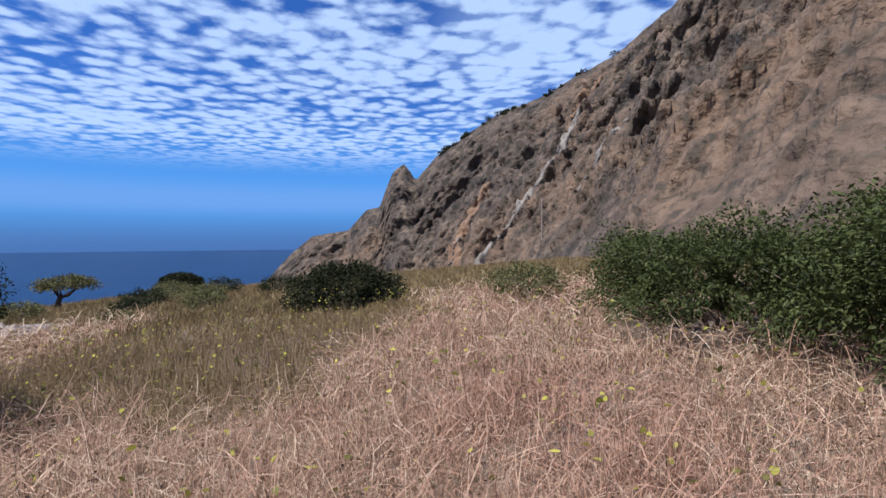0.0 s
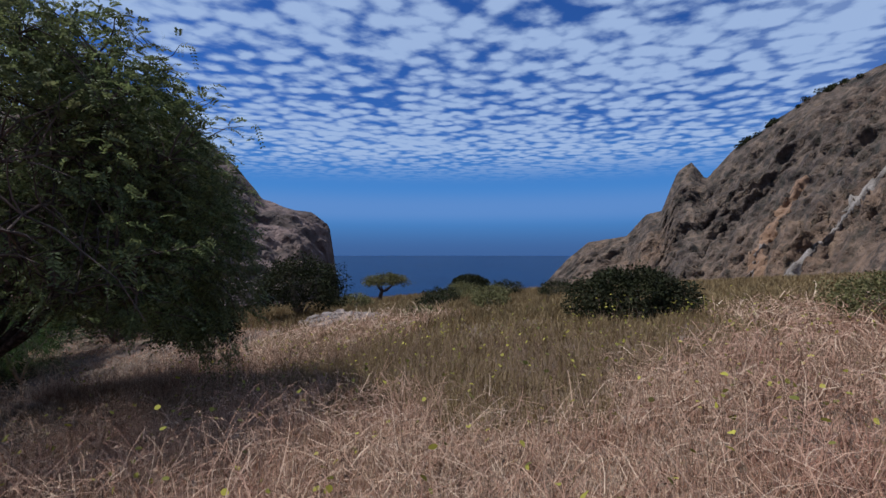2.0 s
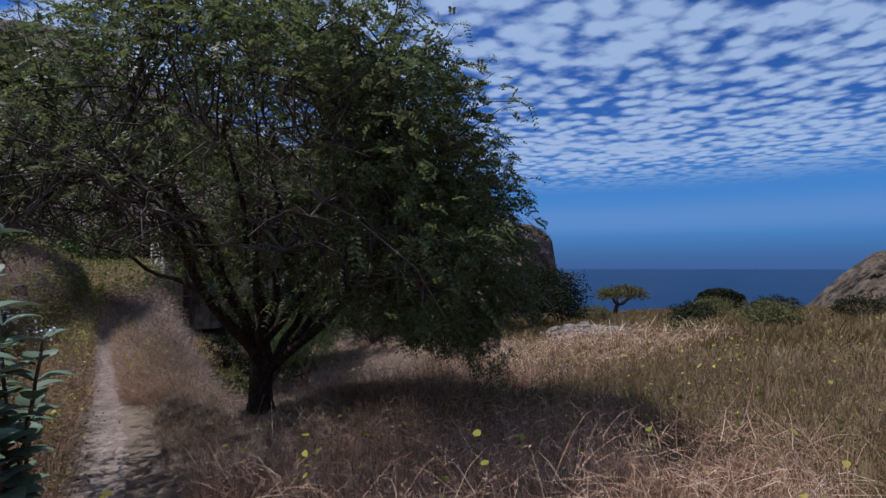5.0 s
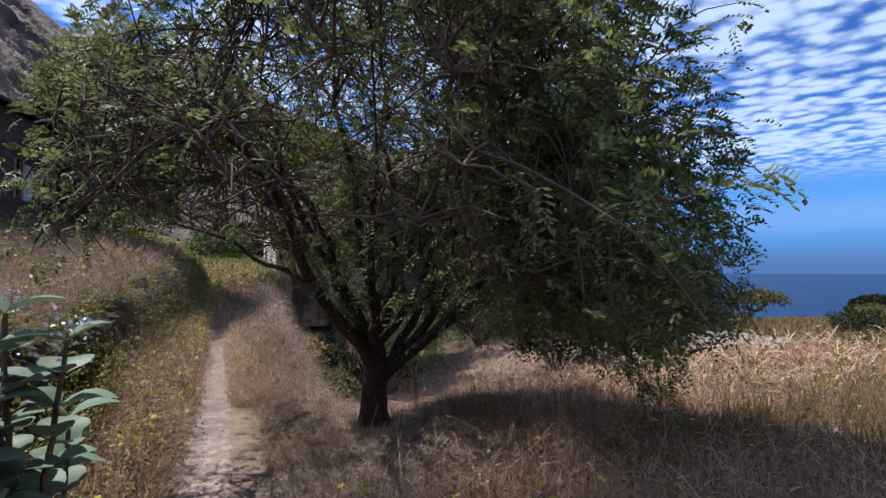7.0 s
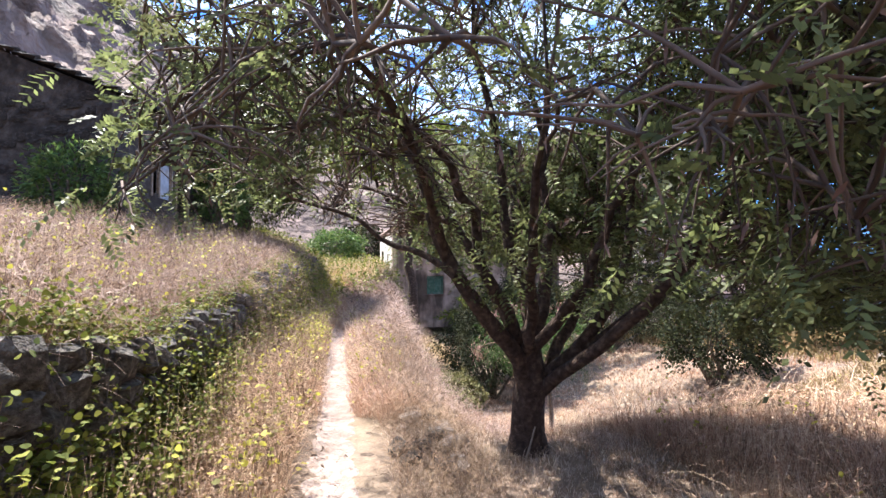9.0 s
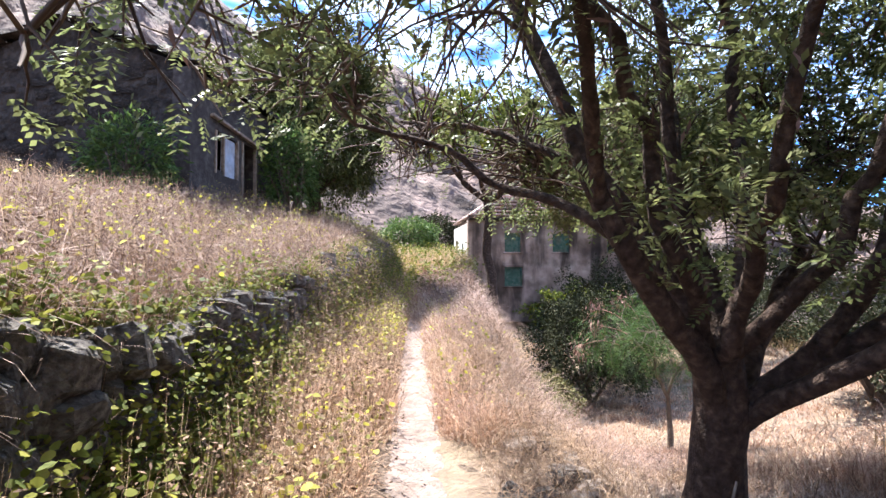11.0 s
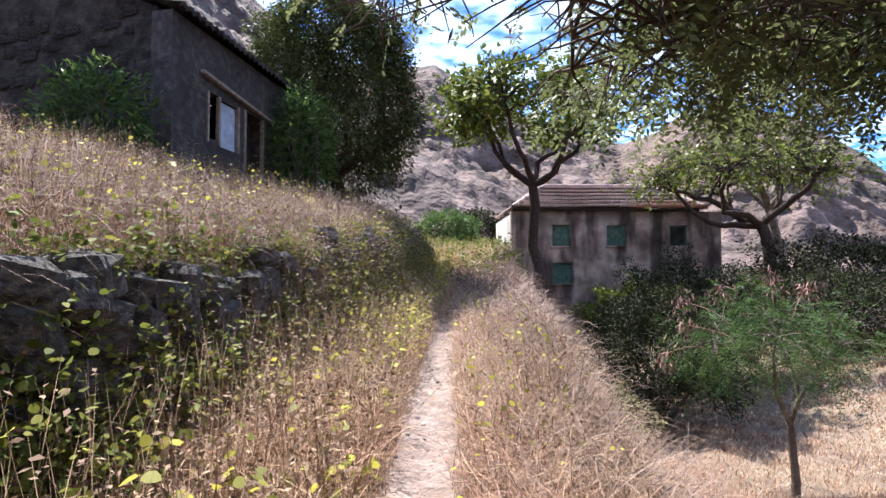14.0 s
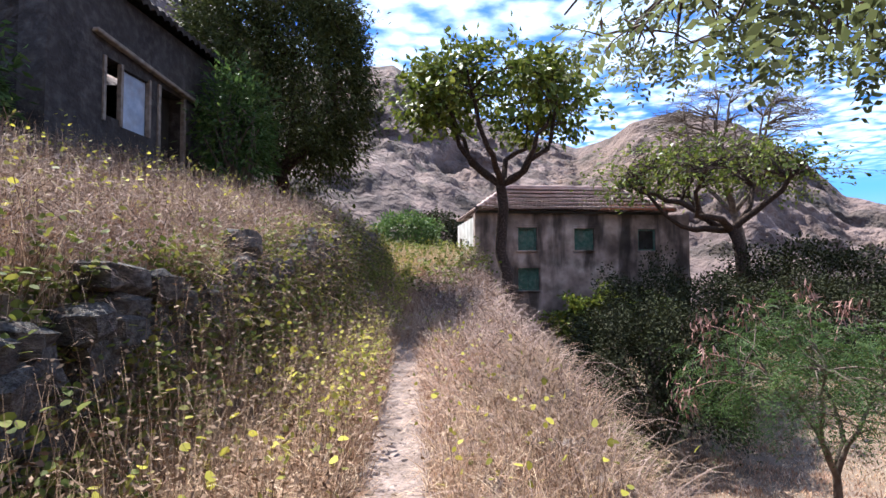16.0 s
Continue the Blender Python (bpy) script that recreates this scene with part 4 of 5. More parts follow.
def roof_slope(pieces, a, b, c, d, courses, waves_across, lift=0.05):
    """Clay tiles on a slope: a, b along the eave, d, c above them; each course overlaps the one below."""
    a, b, c, d = (np.array(v, float) for v in (a, b, c, d))
    nor = unit(np.cross(b - a, d - a))
    for k in range(courses):
        s0, s1 = k / courses, min(1.0, (k + 1.06) / courses)
        n = waves_across * 4
        u = np.linspace(0, 1, n + 1)[:, None]
        wave = (np.abs(np.sin(u * np.pi * waves_across)) * 0.06)
        low = (a + (d - a) * s0) * (1 - u) + (b + (c - b) * s0) * u + nor * (wave + lift + 0.08)
        high = (a + (d - a) * s1) * (1 - u) + (b + (c - b) * s1) * u + nor * (wave + 0.0)
        under = low - nor * 0.09
        v = np.concatenate([under, low, high])
        i = np.arange(n)[:, None]
        f = np.concatenate([i + np.array([[0, 1, n + 2, n + 1]]), i + (n + 1) + np.array([[0, 1, n + 2, n + 1]])])
        pieces.append((v, f))


def house():
    H = base("stone_house", 4.12, 28.5, -1.6, 0.6)
    top, w, dep = 5.85, 11.1, 6.1
    wins = [(2.15, 3.10, 4.03, 5.15), (5.02, 6.02, 4.05, 5.12), (8.35, 9.3, 4.03, 5.12), (2.15, 3.20, 2.05, 3.15)]
    bm = bmesh.new()
    wall_mesh(bm, w, 0, top, 0.5, wins)
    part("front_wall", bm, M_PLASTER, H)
    side = bmesh.new()
    wall_mesh(side, dep - 0.5, 0, top - 0.15, 0.5, [(1.0, 1.9, 2.6, 4.85), (3.6, 4.3, 3.5, 4.6)])
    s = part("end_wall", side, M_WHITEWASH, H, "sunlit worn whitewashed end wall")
    s.matrix_local = pose(0, dep, 0, 0, 0, -90)
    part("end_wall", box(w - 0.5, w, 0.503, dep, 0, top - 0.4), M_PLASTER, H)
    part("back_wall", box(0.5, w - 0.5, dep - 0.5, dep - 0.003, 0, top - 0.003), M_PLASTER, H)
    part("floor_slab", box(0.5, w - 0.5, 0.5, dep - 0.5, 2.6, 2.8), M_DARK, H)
    # shutters, frames and sills of the front
    for x0, x1, z0, z1 in wins:
        win = new("window")
        win.parent = H
        bm = bmesh.new()
        for q in ((x0, x0 + 0.08, z0, z1), (x1 - 0.08, x1, z0, z1), (x0 + 0.08, x1 - 0.08, z1 - 0.08, z1), (x0 + 0.08, x1 - 0.08, z0, z0 + 0.07)):
            add_box(bm, q[0], q[1], 0.10, 0.2, q[2], q[3])
        part("frame", bm, M_SHUTTER, win)
        mid = (x0 + x1) / 2
        for a, b in ((x0 + 0.085, mid - 0.008), (mid + 0.008, x1 - 0.085)):
            bm = bmesh.new()
            add_box(bm, a, b, 0.15, 0.185, z0 + 0.075, z1 - 0.085)
            for k in range(2):
                h = (z1 - z0 - 0.16) / 2
                add_box(bm, a + 0.06, b - 0.06, 0.135, 0.15, z0 + 0.13 + k * h, z0 + 0.02 + (k + 1) * h)
            # the third window reads as an opening: its shade is the shutters' colour
            part("shutter", bm, M_SHUTTER if x0 < 8 else M_DARK, win, "faded green wooden shutter" if x0 < 8 else "shutter coloured near-black as a shaded opening")
        part("sill", box(x0 - 0.08, x1 + 0.08, -0.07, 0.1, z0 - 0.09, z0 - 0.003, bevel=0.015), M_PLASTER, win)
        part("surround", box(x0 - 0.12, x1 + 0.12, -0.03, 0.0, z1 + 0.003, z1 + 0.16, bevel=0.01), M_PLASTER, win)
    door = new("door")
    door.parent = H
    # the doorway's inner shade is put into this leaf's colour
    part("leaf", box(0.30, 0.35, dep - 1.9 + 0.0, dep - 1.02, 2.62, 4.84), M_DARK, door, "near-black leaf painted as the doorway's inner shade")
    part("frame", box(0.0 - 0.02, 0.10, dep - 1.02, dep - 0.94, 2.6, 4.95), M_WOOD, door)
    # shade below the roof edge is painted as this board's near-black colour
    part("eave_shade_board", box(0.06, w - 1.2, -0.16, 0.12, top, top + 0.12, bevel=0.02), M_DARK, H, "eave board coloured near-black for the shade under the roof")
    # hipped roof: the east end has lost its tiles
    zt, e, x1 = top + 0.1, 0.28, w - 1.1
    ridge0, ridge1, yr, zr = 2.35, 8.5, dep / 2, 7.55
    pieces = []
    roof_slope(pieces, (0.06, -e, zt), (x1 + 0.2, -e, zt), (ridge1, yr, zr), (ridge0, yr, zr), 6, 40, 0.15)
    roof_slope(pieces, (0.06, dep + e, zt), (0.06, -e, zt), (ridge0, yr, zr), (ridge0, yr, zr), 9, 24)
    roof_slope(pieces, (x1 + 0.2, dep + e, zt), (0.06, dep + e, zt), (ridge0, yr, zr), (ridge1, yr, zr), 9, 44)
    roof_slope(pieces, (x1 + 0.2, -e, zt), (x1 + 0.2, dep + e, zt), (ridge1, yr, zr), (ridge1, yr, zr), 9, 24)
    for v, f in pieces:
        put("tile_course", np_mesh("tile_course", v, f), M_TILE, H)
    red = []
    roof_slope(red, (6.3, -e - 0.02, zt + 0.03), (x1 + 0.1, -e - 0.02, zt + 0.03), (x1 - 0.5, -e + 0.65, zt + 0.34), (7.2, -e + 0.65, zt + 0.34), 2, 16)
    for v, f in red:
        put("tile_course", np_mesh("tile_course", v, f), M_TILE_RED, H, "newer red clay tiles along the eave")
    for a, b in (((0.06, -e, zt), (ridge0, yr, zr)), ((ridge0, yr, zr), (ridge1, yr, zr)), ((x1 + 0.2, -e, zt), (ridge1, yr, zr))):
        put("ridge_tiles", np_mesh("ridge_tiles", *tube(np.linspace(a, b, 16) + [0, 0, 0.12], 0.11 + 0.02 * (np.arange(16) % 2), 8)), M_TILE, H)
    return tagged(H, "abandoned two-storey house with stained plaster, green shutters and clay roof", "house")


def ruin():
    R = base("roofless_building", -4.9, 11.6, 2.0, -10)
    top, rise = 4.3, 1.25
    east = bmesh.new()
    wall_mesh(east, 6.2, 0, top, 0.45, [(1.15, 1.58, 2.1, 3.1), (1.58, 2.3, 2.0, 3.05), (2.6, 3.45, 0.6, 3.1), (4.7, 5.3, 2.0, 3.05)])
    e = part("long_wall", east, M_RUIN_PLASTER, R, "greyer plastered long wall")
    e.matrix_local = pose(0, 0, 0, 0, 0, 90)
    # gable end towards the footpath's start, set back behind the end of the long wall
    g = bmesh.new()
    prof = [(-0.45, 0), (-6.6, 0), (-6.6, top), (-3.3, top + rise), (-0.45, top + rise * 0.136)]
    lower = [g.verts.new((x, 0.14, z)) for x, z in prof]
    upper = [g.verts.new((x, 0.59, z)) for x, z in prof]
    g.faces.new(lower)
    g.faces.new(upper[::-1])
    for i in range(5):
        g.faces.new((lower[i], upper[i], upper[(i + 1) % 5], lower[(i + 1) % 5]))
    bmesh.ops.recalc_face_normals(g, faces=g.faces)
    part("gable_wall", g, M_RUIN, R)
    # added dark strip that stands in for the shaded band beside the corner
    part("corner_shade_strip", box(-0.86, -0.453, 0.03, 0.137, 0, top - 0.1, bevel=0.02), M_RUIN, R, "dark masonry strip standing in for the shaded corner band")
    # stones that stand proud of the crumbling gable
    r = random.Random(71)
    for k in range(70):
        x, z = -r.uniform(1.0, 6.4), r.uniform(1.4, top + 0.2)
        w, h = r.uniform(0.25, 0.6), r.uniform(0.14, 0.28)
        st = new("stone", r.choice(RUIN_STONES))
        st.parent = R
        st.matrix_local = pose(x, 0.15, z, r.uniform(-3, 3), r.uniform(-4, 4), r.uniform(-3, 3)) @ Matrix.Diagonal((w, 0.1, h, 1))
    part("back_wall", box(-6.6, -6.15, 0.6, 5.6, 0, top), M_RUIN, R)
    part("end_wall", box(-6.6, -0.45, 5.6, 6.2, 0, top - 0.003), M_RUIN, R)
    # what fills the openings of the long wall; near-black panels paint their inner shade
    for name, u0, u1, z0, z1, mat, lab, back in (("shutter", 1.17, 1.56, 2.12, 3.08, M_DARK, "near-black panel painted as a shaded window opening", 0.3), ("shutter", 1.6, 2.28, 2.02, 3.03, M_DOOR_BLUE, "faded blue-white shutter", 0.06), ("door", 2.62, 3.43, 0.62, 3.08, M_DARK, "near-black panel painted as a shaded doorway", 0.32)):
        p = part(name, box(u0, u1, back, back + 0.05, z0, z1), mat, R, lab)
        p.matrix_local = pose(0, 0, 0, 0, 0, 90)
    for u in (1.14, 1.55, 2.31):
        p = part("frame", box(u - 0.03, u + 0.03, -0.03, 0.05, 2.0, 3.1), M_WOOD, R)
        p.matrix_local = pose(0, 0, 0, 0, 0, 90)
    for u in (2.6, 3.45):
        p = part("frame", box(u - 0.04, u + 0.04, -0.03, 0.05, 0.6, 3.12), M_WOOD, R)
        p.matrix_local = pose(0, 0, 0, 0, 0, 90)
    lin = part("lintel", box(0.0, 3.6, -0.12, -0.002, -0.05, 0.03, bevel=0.015), M_WOOD, R, "sagging grey timber lintel")
    lin.matrix_local = pose(0, 0, 0, 0, 0, 90) @ pose(0.85, 0, 3.42, 0, 5, 0)
    # broken roof edge along the long wall
    pieces = []
    roof_slope(pieces, (0.2, -0.1, top - 0.03), (0.2, 6.2, top - 0.03), (-3.3, 6.2, top + rise + 0.05), (-3.3, -0.1, top + rise + 0.05), 7, 30, 0.03)
    roof_slope(pieces, (-6.8, 6.2, top - 0.03), (-6.8, -0.1, top - 0.03), (-3.3, -0.1, top + rise + 0.05), (-3.3, 6.2, top + rise + 0.05), 7, 30, 0.03)
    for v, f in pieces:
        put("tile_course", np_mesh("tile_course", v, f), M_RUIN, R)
    return tagged(R, "derelict stone building with gable and boarded doors on the terrace", "house")


house()
ruin()


# ---- dry-stone walls ----
DARK_STONES, PALE_STONES = stone_set(M_STONE, 10, 100), stone_set(M_RUBBLE, 6, 300)


def lay(parent, meshes, x, y, z, sx, sy, sz, r, tilt=12):
    ob = new("stone", r.choice(meshes))
    ob.parent = parent
    ob.matrix_parent_inverse = parent.matrix_world.inverted()
    ob.matrix_world = pose(x, y, z, r.uniform(-tilt, tilt), r.uniform(-tilt, tilt), r.uniform(-tilt, tilt) * 1.5) @ Matrix.Diagonal((sx, sy, sz, 1))
    return ob


def retaining_wall():
    r = random.Random(5)
    W = base("wall_terrace", WALL_X, 0, 0)
    bm = bmesh.new()
    for y in np.arange(-2.6, 19.6, 0.4):
        wx = float(wall_x(y + 0.2))
        add_box(bm, wx - 0.32, wx - 0.08, y, y + 0.4, float(track_z(y)) - 0.2, float(np.interp(y, WALL_Y, WALL_Z)) - 0.14)
    core = part("core", bm, M_STONE, W)
    core.matrix_parent_inverse = W.matrix_world.inverted()
    y = -2.6
    while y < 19.8:
        lo, hi = float(track_z(y)), float(np.interp(y, WALL_Y, WALL_Z)) + r.uniform(-0.16, 0.04 if y < 9 else 0.2)
        if y < -1.2:
            hi = lo + (hi - lo) * max(0.35, (y + 2.6) / 1.4)
        if y > 17:
            hi = lo + (hi - lo) * max(0.4, 1 - (y - 17) / 5 * r.uniform(0.6, 1.2))
        z, step = lo, r.uniform(0.26, 0.42) * (1.0 if y < 9 else 1.35)
        while z < hi:
            h = r.uniform(0.15, 0.28) * (1.0 if y < 9 else 1.35)
            lay(W, DARK_STONES, float(wall_x(y)) + r.uniform(-0.02, 0.07), y + r.uniform(-0.07, 0.07), z + h / 2, r.uniform(0.3, 0.42), step * r.uniform(0.95, 1.15), h * 1.12, r)
            z += h * 0.96
        y += step * 0.95
    return tagged(W, "dark dry-stone retaining wall overgrown with vines", "wall", kind="structure")


def bank_stones():
    r = random.Random(8)
    B = base("stone_edging", 1.0, 3.0, float(ground_z(1.0, 3.0)))
    for k in range(90):
        y = 2.4 + 8.3 * (k / 90) + r.uniform(-0.25, 0.25)
        x = float(track_x(y)) + r.gauss(1.15, 0.24)
        s = r.uniform(0.08, 0.22)
        lay(B, PALE_STONES if r.random() < 0.7 else DARK_STONES, x, y, float(ground_z(x, y)) + s * 0.24, s * r.uniform(0.9, 1.5), s * r.uniform(0.9, 1.4), s * 0.8, r, 25)
    return tagged(B, "tumbled grey stones edging the bank below the footpath", "stones", kind="structure")


def stone_platform():
    r = random.Random(9)
    z = float(ground_z(15.0, 6.2))
    S = base("stone_heap", 15.0, 6.2, z)
    for k in range(150):
        a, d = r.uniform(0, 6.28), r.random() ** 0.5
        x, y = 15.0 + math.cos(a) * d * 1.1, 6.2 + math.sin(a) * d * 2.0
        s = r.uniform(0.14, 0.34)
        lay(S, PALE_STONES, x, y, float(ground_z(x, y)) + 0.08 + (1 - d) * 0.35 * r.random(), s * 1.3, s * 1.2, s * 0.8, r, 20)
    return tagged(S, "low heap of pale grey field stones in the grass", "stones")


# ---- other trees and bushes ----
gz = lambda x, y: float(ground_z(x, y))  # noqa: E731
z = gz(4.05, 21.6)
woody("crooked_tree", (4.05, 21.6, z), 0.21, 4.6 - z, (-0.3, 0, 7.1 - z), (3.6, 3.2, 2.3), 51, simple_crown(6000, 0.26, 0.16, 0.055, 0.03, -0.35), M_BARK, M_LEAF_ROUND, 6, 90, -0.25,
      "slender crooked tree with glossy yellow-green leaves before the house", lean=(-0.1, 0.1), spread=0.6)
z = gz(14.6, 24.7)
woody("flat_crowned_tree", (14.6, 24.7, z), 0.27, 3.3 - z, (-0.6, 0, 5.1 - z), (5.0, 4.0, 2.1), 53, simple_crown(3600, 0.22, 0.13, 0.05, 0.03, -0.1), M_BARK, M_LEAF_ROUND, 7, 130, -0.15,
      "broad low tree with dark trunk and green-yellow crown beside the house", lean=(0.2, 0.0), spread=0.75)
woody("bare_tree", (19.0, 30.5, gz(19.0, 30.5)), 0.24, 7.0, (0, 0, 11.5), (5.6, 4.5, 2.8), 57, lambda *a: None, M_BARK_PALE, None, 7, 150, -0.2, "leafless tree with a fan of bare branches behind the house")
z = gz(-3.3, 19.5)
woody("dark_dense_tree", (-3.3, 19.5, z), 0.24, 1.3, (0, 0, 4.1), (2.75, 2.8, 3.9), 59, simple_crown(60000, 0.15, 0.06, 0.085, 0.5, -0.7), M_BARK, M_LEAF_OLIVE, 5, 80, -0.8,
      "tall dense dark-green tree beside the derelict building")
shrub("green_shrub", -3.45, 15.7, 0.9, 1.0, 3.4, 61, 3800, 0.17, 0.05, M_LEAF_BRIGHT, "bright green leafy shrub before the dark tree", lumps=0.3)
shrub("green_shrub", -5.9, 10.9, 0.95, 0.5, 2.2, 62, 2800, 0.16, 0.05, M_LEAF_BRIGHT, "green leafy shrub against the derelict gable", lumps=0.3)
shrub("green_shrub", 0.8, 31.0, 1.8, 1.6, 2.3, 63, 3500, 0.2, 0.1, M_LEAF_BRIGHT, "yellow-green shrub where the footpath ends", lumps=0.3)
shrub("round_bush", 3.3, 42.0, 2.4, 2.4, 3.8, 64, 4500, 0.25, 0.14, M_LEAF_BUSH, "rounded dark bush beyond the footpath")
shrub("thorn_thicket", 5.9, 14.8, 1.9, 1.9, 3.4, 65, 26000, 0.085, 0.045, M_LEAF_BUSH, "dark tangled thicket on the terrace below the house", lumps=0.3, group="thickets below the house")
shrub("thorn_thicket", 8.0, 18.0, 2.4, 2.0, 4.1, 66, 18000, 0.10, 0.055, M_LEAF_BUSH, "dark tangled thicket below the house front", lumps=0.3, group="thickets below the house")
shrub("thorn_thicket", 4.2, 13.4, 0.8, 1.3, 1.2, 67, 3200, 0.10, 0.05, M_LEAF_DRY, "half-dry olive bush on the bank", lumps=0.35, group="thickets below the house")
shrub("green_shrub", 9.8, 25.8, 2.6, 0.9, 2.5, 68, 6000, 0.2, 0.13, M_LEAF_ROUND, "leafy green shrub against the house front", lumps=0.3)
shrub("thorn_thicket", 18.0, 24.0, 4.6, 2.4, 4.4, 70, 15000, 0.16, 0.09, M_LEAF_BUSH, "dark scrub beside the broad tree", lumps=0.35, group="thickets below the house")
shrub("thorn_thicket", 12.5, 18.0, 3.2, 2.4, 3.0, 69, 18000, 0.10, 0.055, M_LEAF_BUSH, "low olive scrub on the lower field", lumps=0.35, group="thickets below the house")
shrub("round_bush", 14.6, -5.0, 1.75, 1.7, 1.9, 71, 13000, 0.11, 0.06, M_LEAF_BUSH, "rounded dark-green bush in the dry field", lumps=0.25, sink=0.55)
shrub("thorn_scrub", 7.0, -12.6, 2.5, 1.9, 1.65, 72, 42000, 0.075, 0.036, M_LEAF_OLIVE, "wide dark thorn scrub edging the field", lumps=0.5, group="thorn scrub edging the field")
shrub("thorn_scrub", 3.6, -14.2, 2.3, 2.0, 2.3, 73, 42000, 0.075, 0.036, M_LEAF_OLIVE, "tall dark thorn scrub with dry twigs", lumps=0.5, group="thorn scrub edging the field")
shrub("thorn_scrub", 12.0, -10.2, 1.2, 1.0, 1.0, 74, 4500, 0.08, 0.04, M_LEAF_DRY, "small olive thorn bush", lumps=0.3, group="thorn scrub edging the field")
shrub("round_bush", 49.3, 17.9, 2.0, 2.0, 2.1, 75, 7000, 0.2, 0.12, M_LEAF_BUSH, "rounded bush at the edge above the sea", lumps=0.12)
shrub("round_bush", 17.0, 10.6, 2.1, 2.0, 2.9, 76, 12000, 0.12, 0.07, M_LEAF_BUSH, "dark spreading bush beyond the stone heap", lumps=0.3)
shrub("round_bush", 11.5, 10.5, 1.6, 1.6, 2.6, 77, 8000, 0.12, 0.07, M_LEAF_BUSH, "dark bush below the big tree", lumps=0.3)
z = gz(31.6, 16.9)
woody("umbrella_acacia", (31.6, 16.9, z), 0.15, 0.95, (1.15, 0.2, 1.5), (1.75, 1.7, 0.75), 78, simple_crown(3600, 0.18, 0.08, 0.08, 0.1, -0.35), M_BARK, M_LEAF_DRY, 5, 60, 0.0,
      "wind-bent flat-topped acacia near the cliff", lean=(0.7, 0.15))
for k, (x, y, s) in enumerate(((21, 5.5, 0.8), (19, 1.5, 0.7), (24.5, 4.0, 1.0), (27, 8.5, 1.1), (15.2, 2.6, 0.5), (31, 10, 1.0), (36, 8, 1.2), (22, 11.5, 1.0), (40, 14, 1.3), (30, 2, 1.2), (34, -2, 1.3))):
    shrub("low_shrub", x, y, s * 1.3, s, s * 0.95, 80 + k, int(2200 * s), 0.11, 0.06, M_LEAF_BUSH if k % 3 == 0 else M_LEAF_DRY, "low dark-green shrub scattered over the field" if k % 3 == 0 else "low olive-brown shrub scattered over the field", lumps=0.35, group="low shrubs over the field")


def sapling():
    r = np.random.default_rng(91)
    x, y = 5.64, 9.75
    g = gz(x, y)
    t = base("feathery_sapling", x, y, g)
    fork = np.array([0.0, 0.0, -1.06 - g])
    put("trunk", np_mesh("trunk", *tube(bent((0.05, 0, -0.05), fork, (0.05, 0, 0), 8, r, 0.03), np.linspace(0.07, 0.045, 8), 8)), M_BARK_PALE, t, smooth=True)
    c, rad = np.array([-0.1, 0.1, 0.0 - g]), np.array([1.8, 1.5, 1.1])
    nodes = []
    for end, bow in (((-1.0, 0.1, 0.15), (0.05, 0, 0.12)), ((0.85, -0.1, 0.1), (-0.04, 0, 0.1)), ((0.1, 0.5, 0.55), (0.12, 0, 0)), ((-0.35, -0.5, 0.3), (-0.1, 0, 0.05))):
        line = bent(fork - np.array([0, 0, 0.04]), c + np.array(end), bow, 9, r, 0.09)
        put("limb", np_mesh("limb", *tube(line, np.linspace(0.036, 0.014, 9), 7)), M_BARK_PALE, t, smooth=True)
        nodes.append(line[2:])
    nodes = np.concatenate(nodes)
    ends, _ = shell(85, c, rad * 0.88, r, 0.35, -0.75, 0.35, 91)
    pieces, tips, ways = [], [], []
    for e in ends:
        i = np.argmin(np.linalg.norm(nodes - e, axis=1))
        line = bent(nodes[i], e, (0, 0, 0.12), 7, r, 0.10)
        pieces.append(tube(line, np.linspace(0.014, 0.004, 7), 5))
        for q in (3, 4, 5, 6, 6):
            tips.append(line[q] + r.normal(0, 0.05, 3))
            ways.append(unit(line[q] - line[q - 1]))
    put("twig", np_mesh("twig", *join(pieces)), M_BARK_PALE, t)["kind"] = "stuff"
    k = np.repeat(np.arange(len(tips)), 4)
    p = np.array(tips)[k] + r.normal(0, 0.14, (len(k), 3))
    put("crown", np_mesh("crown", *sprays(p, unit(np.array(ways)[k] + r.normal(0, 0.7, (len(k), 3))), 0.26, 7, 0.06, 0.007, r, 0.6)), M_LEAF_FINE, t)
    # bunches of dry pods on bare shoots
    for dx, dy, dz in ((-1.75, 0.1, -0.05), (-1.2, 0.5, 0.75), (-0.7, 0.4, 0.95), (0.1, 0.3, 1.15), (0.6, 0.2, 1.0), (-1.35, 0.2, 0.4)):
        tip = c + np.array([dx, dy, dz])
        shoot = part("seed_shoot", bmesh.new(), M_POD, t, "reddish dry seed pods")
        q = [tube(bent(c + (tip - c) * 0.5, tip, (0, 0, 0.1), 6, r, 0.05), np.linspace(0.012, 0.005, 6), 4)]
        v, f = join(q)
        a = tip + r.normal(0, 0.11, (70, 3))
        lv, lf = leaves(a, unit(r.normal(0, 0.5, (70, 3)) + [0, 0, -0.6]), 0.13, 0.022, r, droop=0.8)
        vv, ff = join([(v, f), (lv, lf)])
        shoot.data = np_mesh("seed_shoot", vv, ff)
        shoot.data.materials.append(M_POD)
        shoot["kind"] = "stuff"
    return tagged(t, "young feathery green tree with reddish dry pods on the lower field", "tree")


sapling()


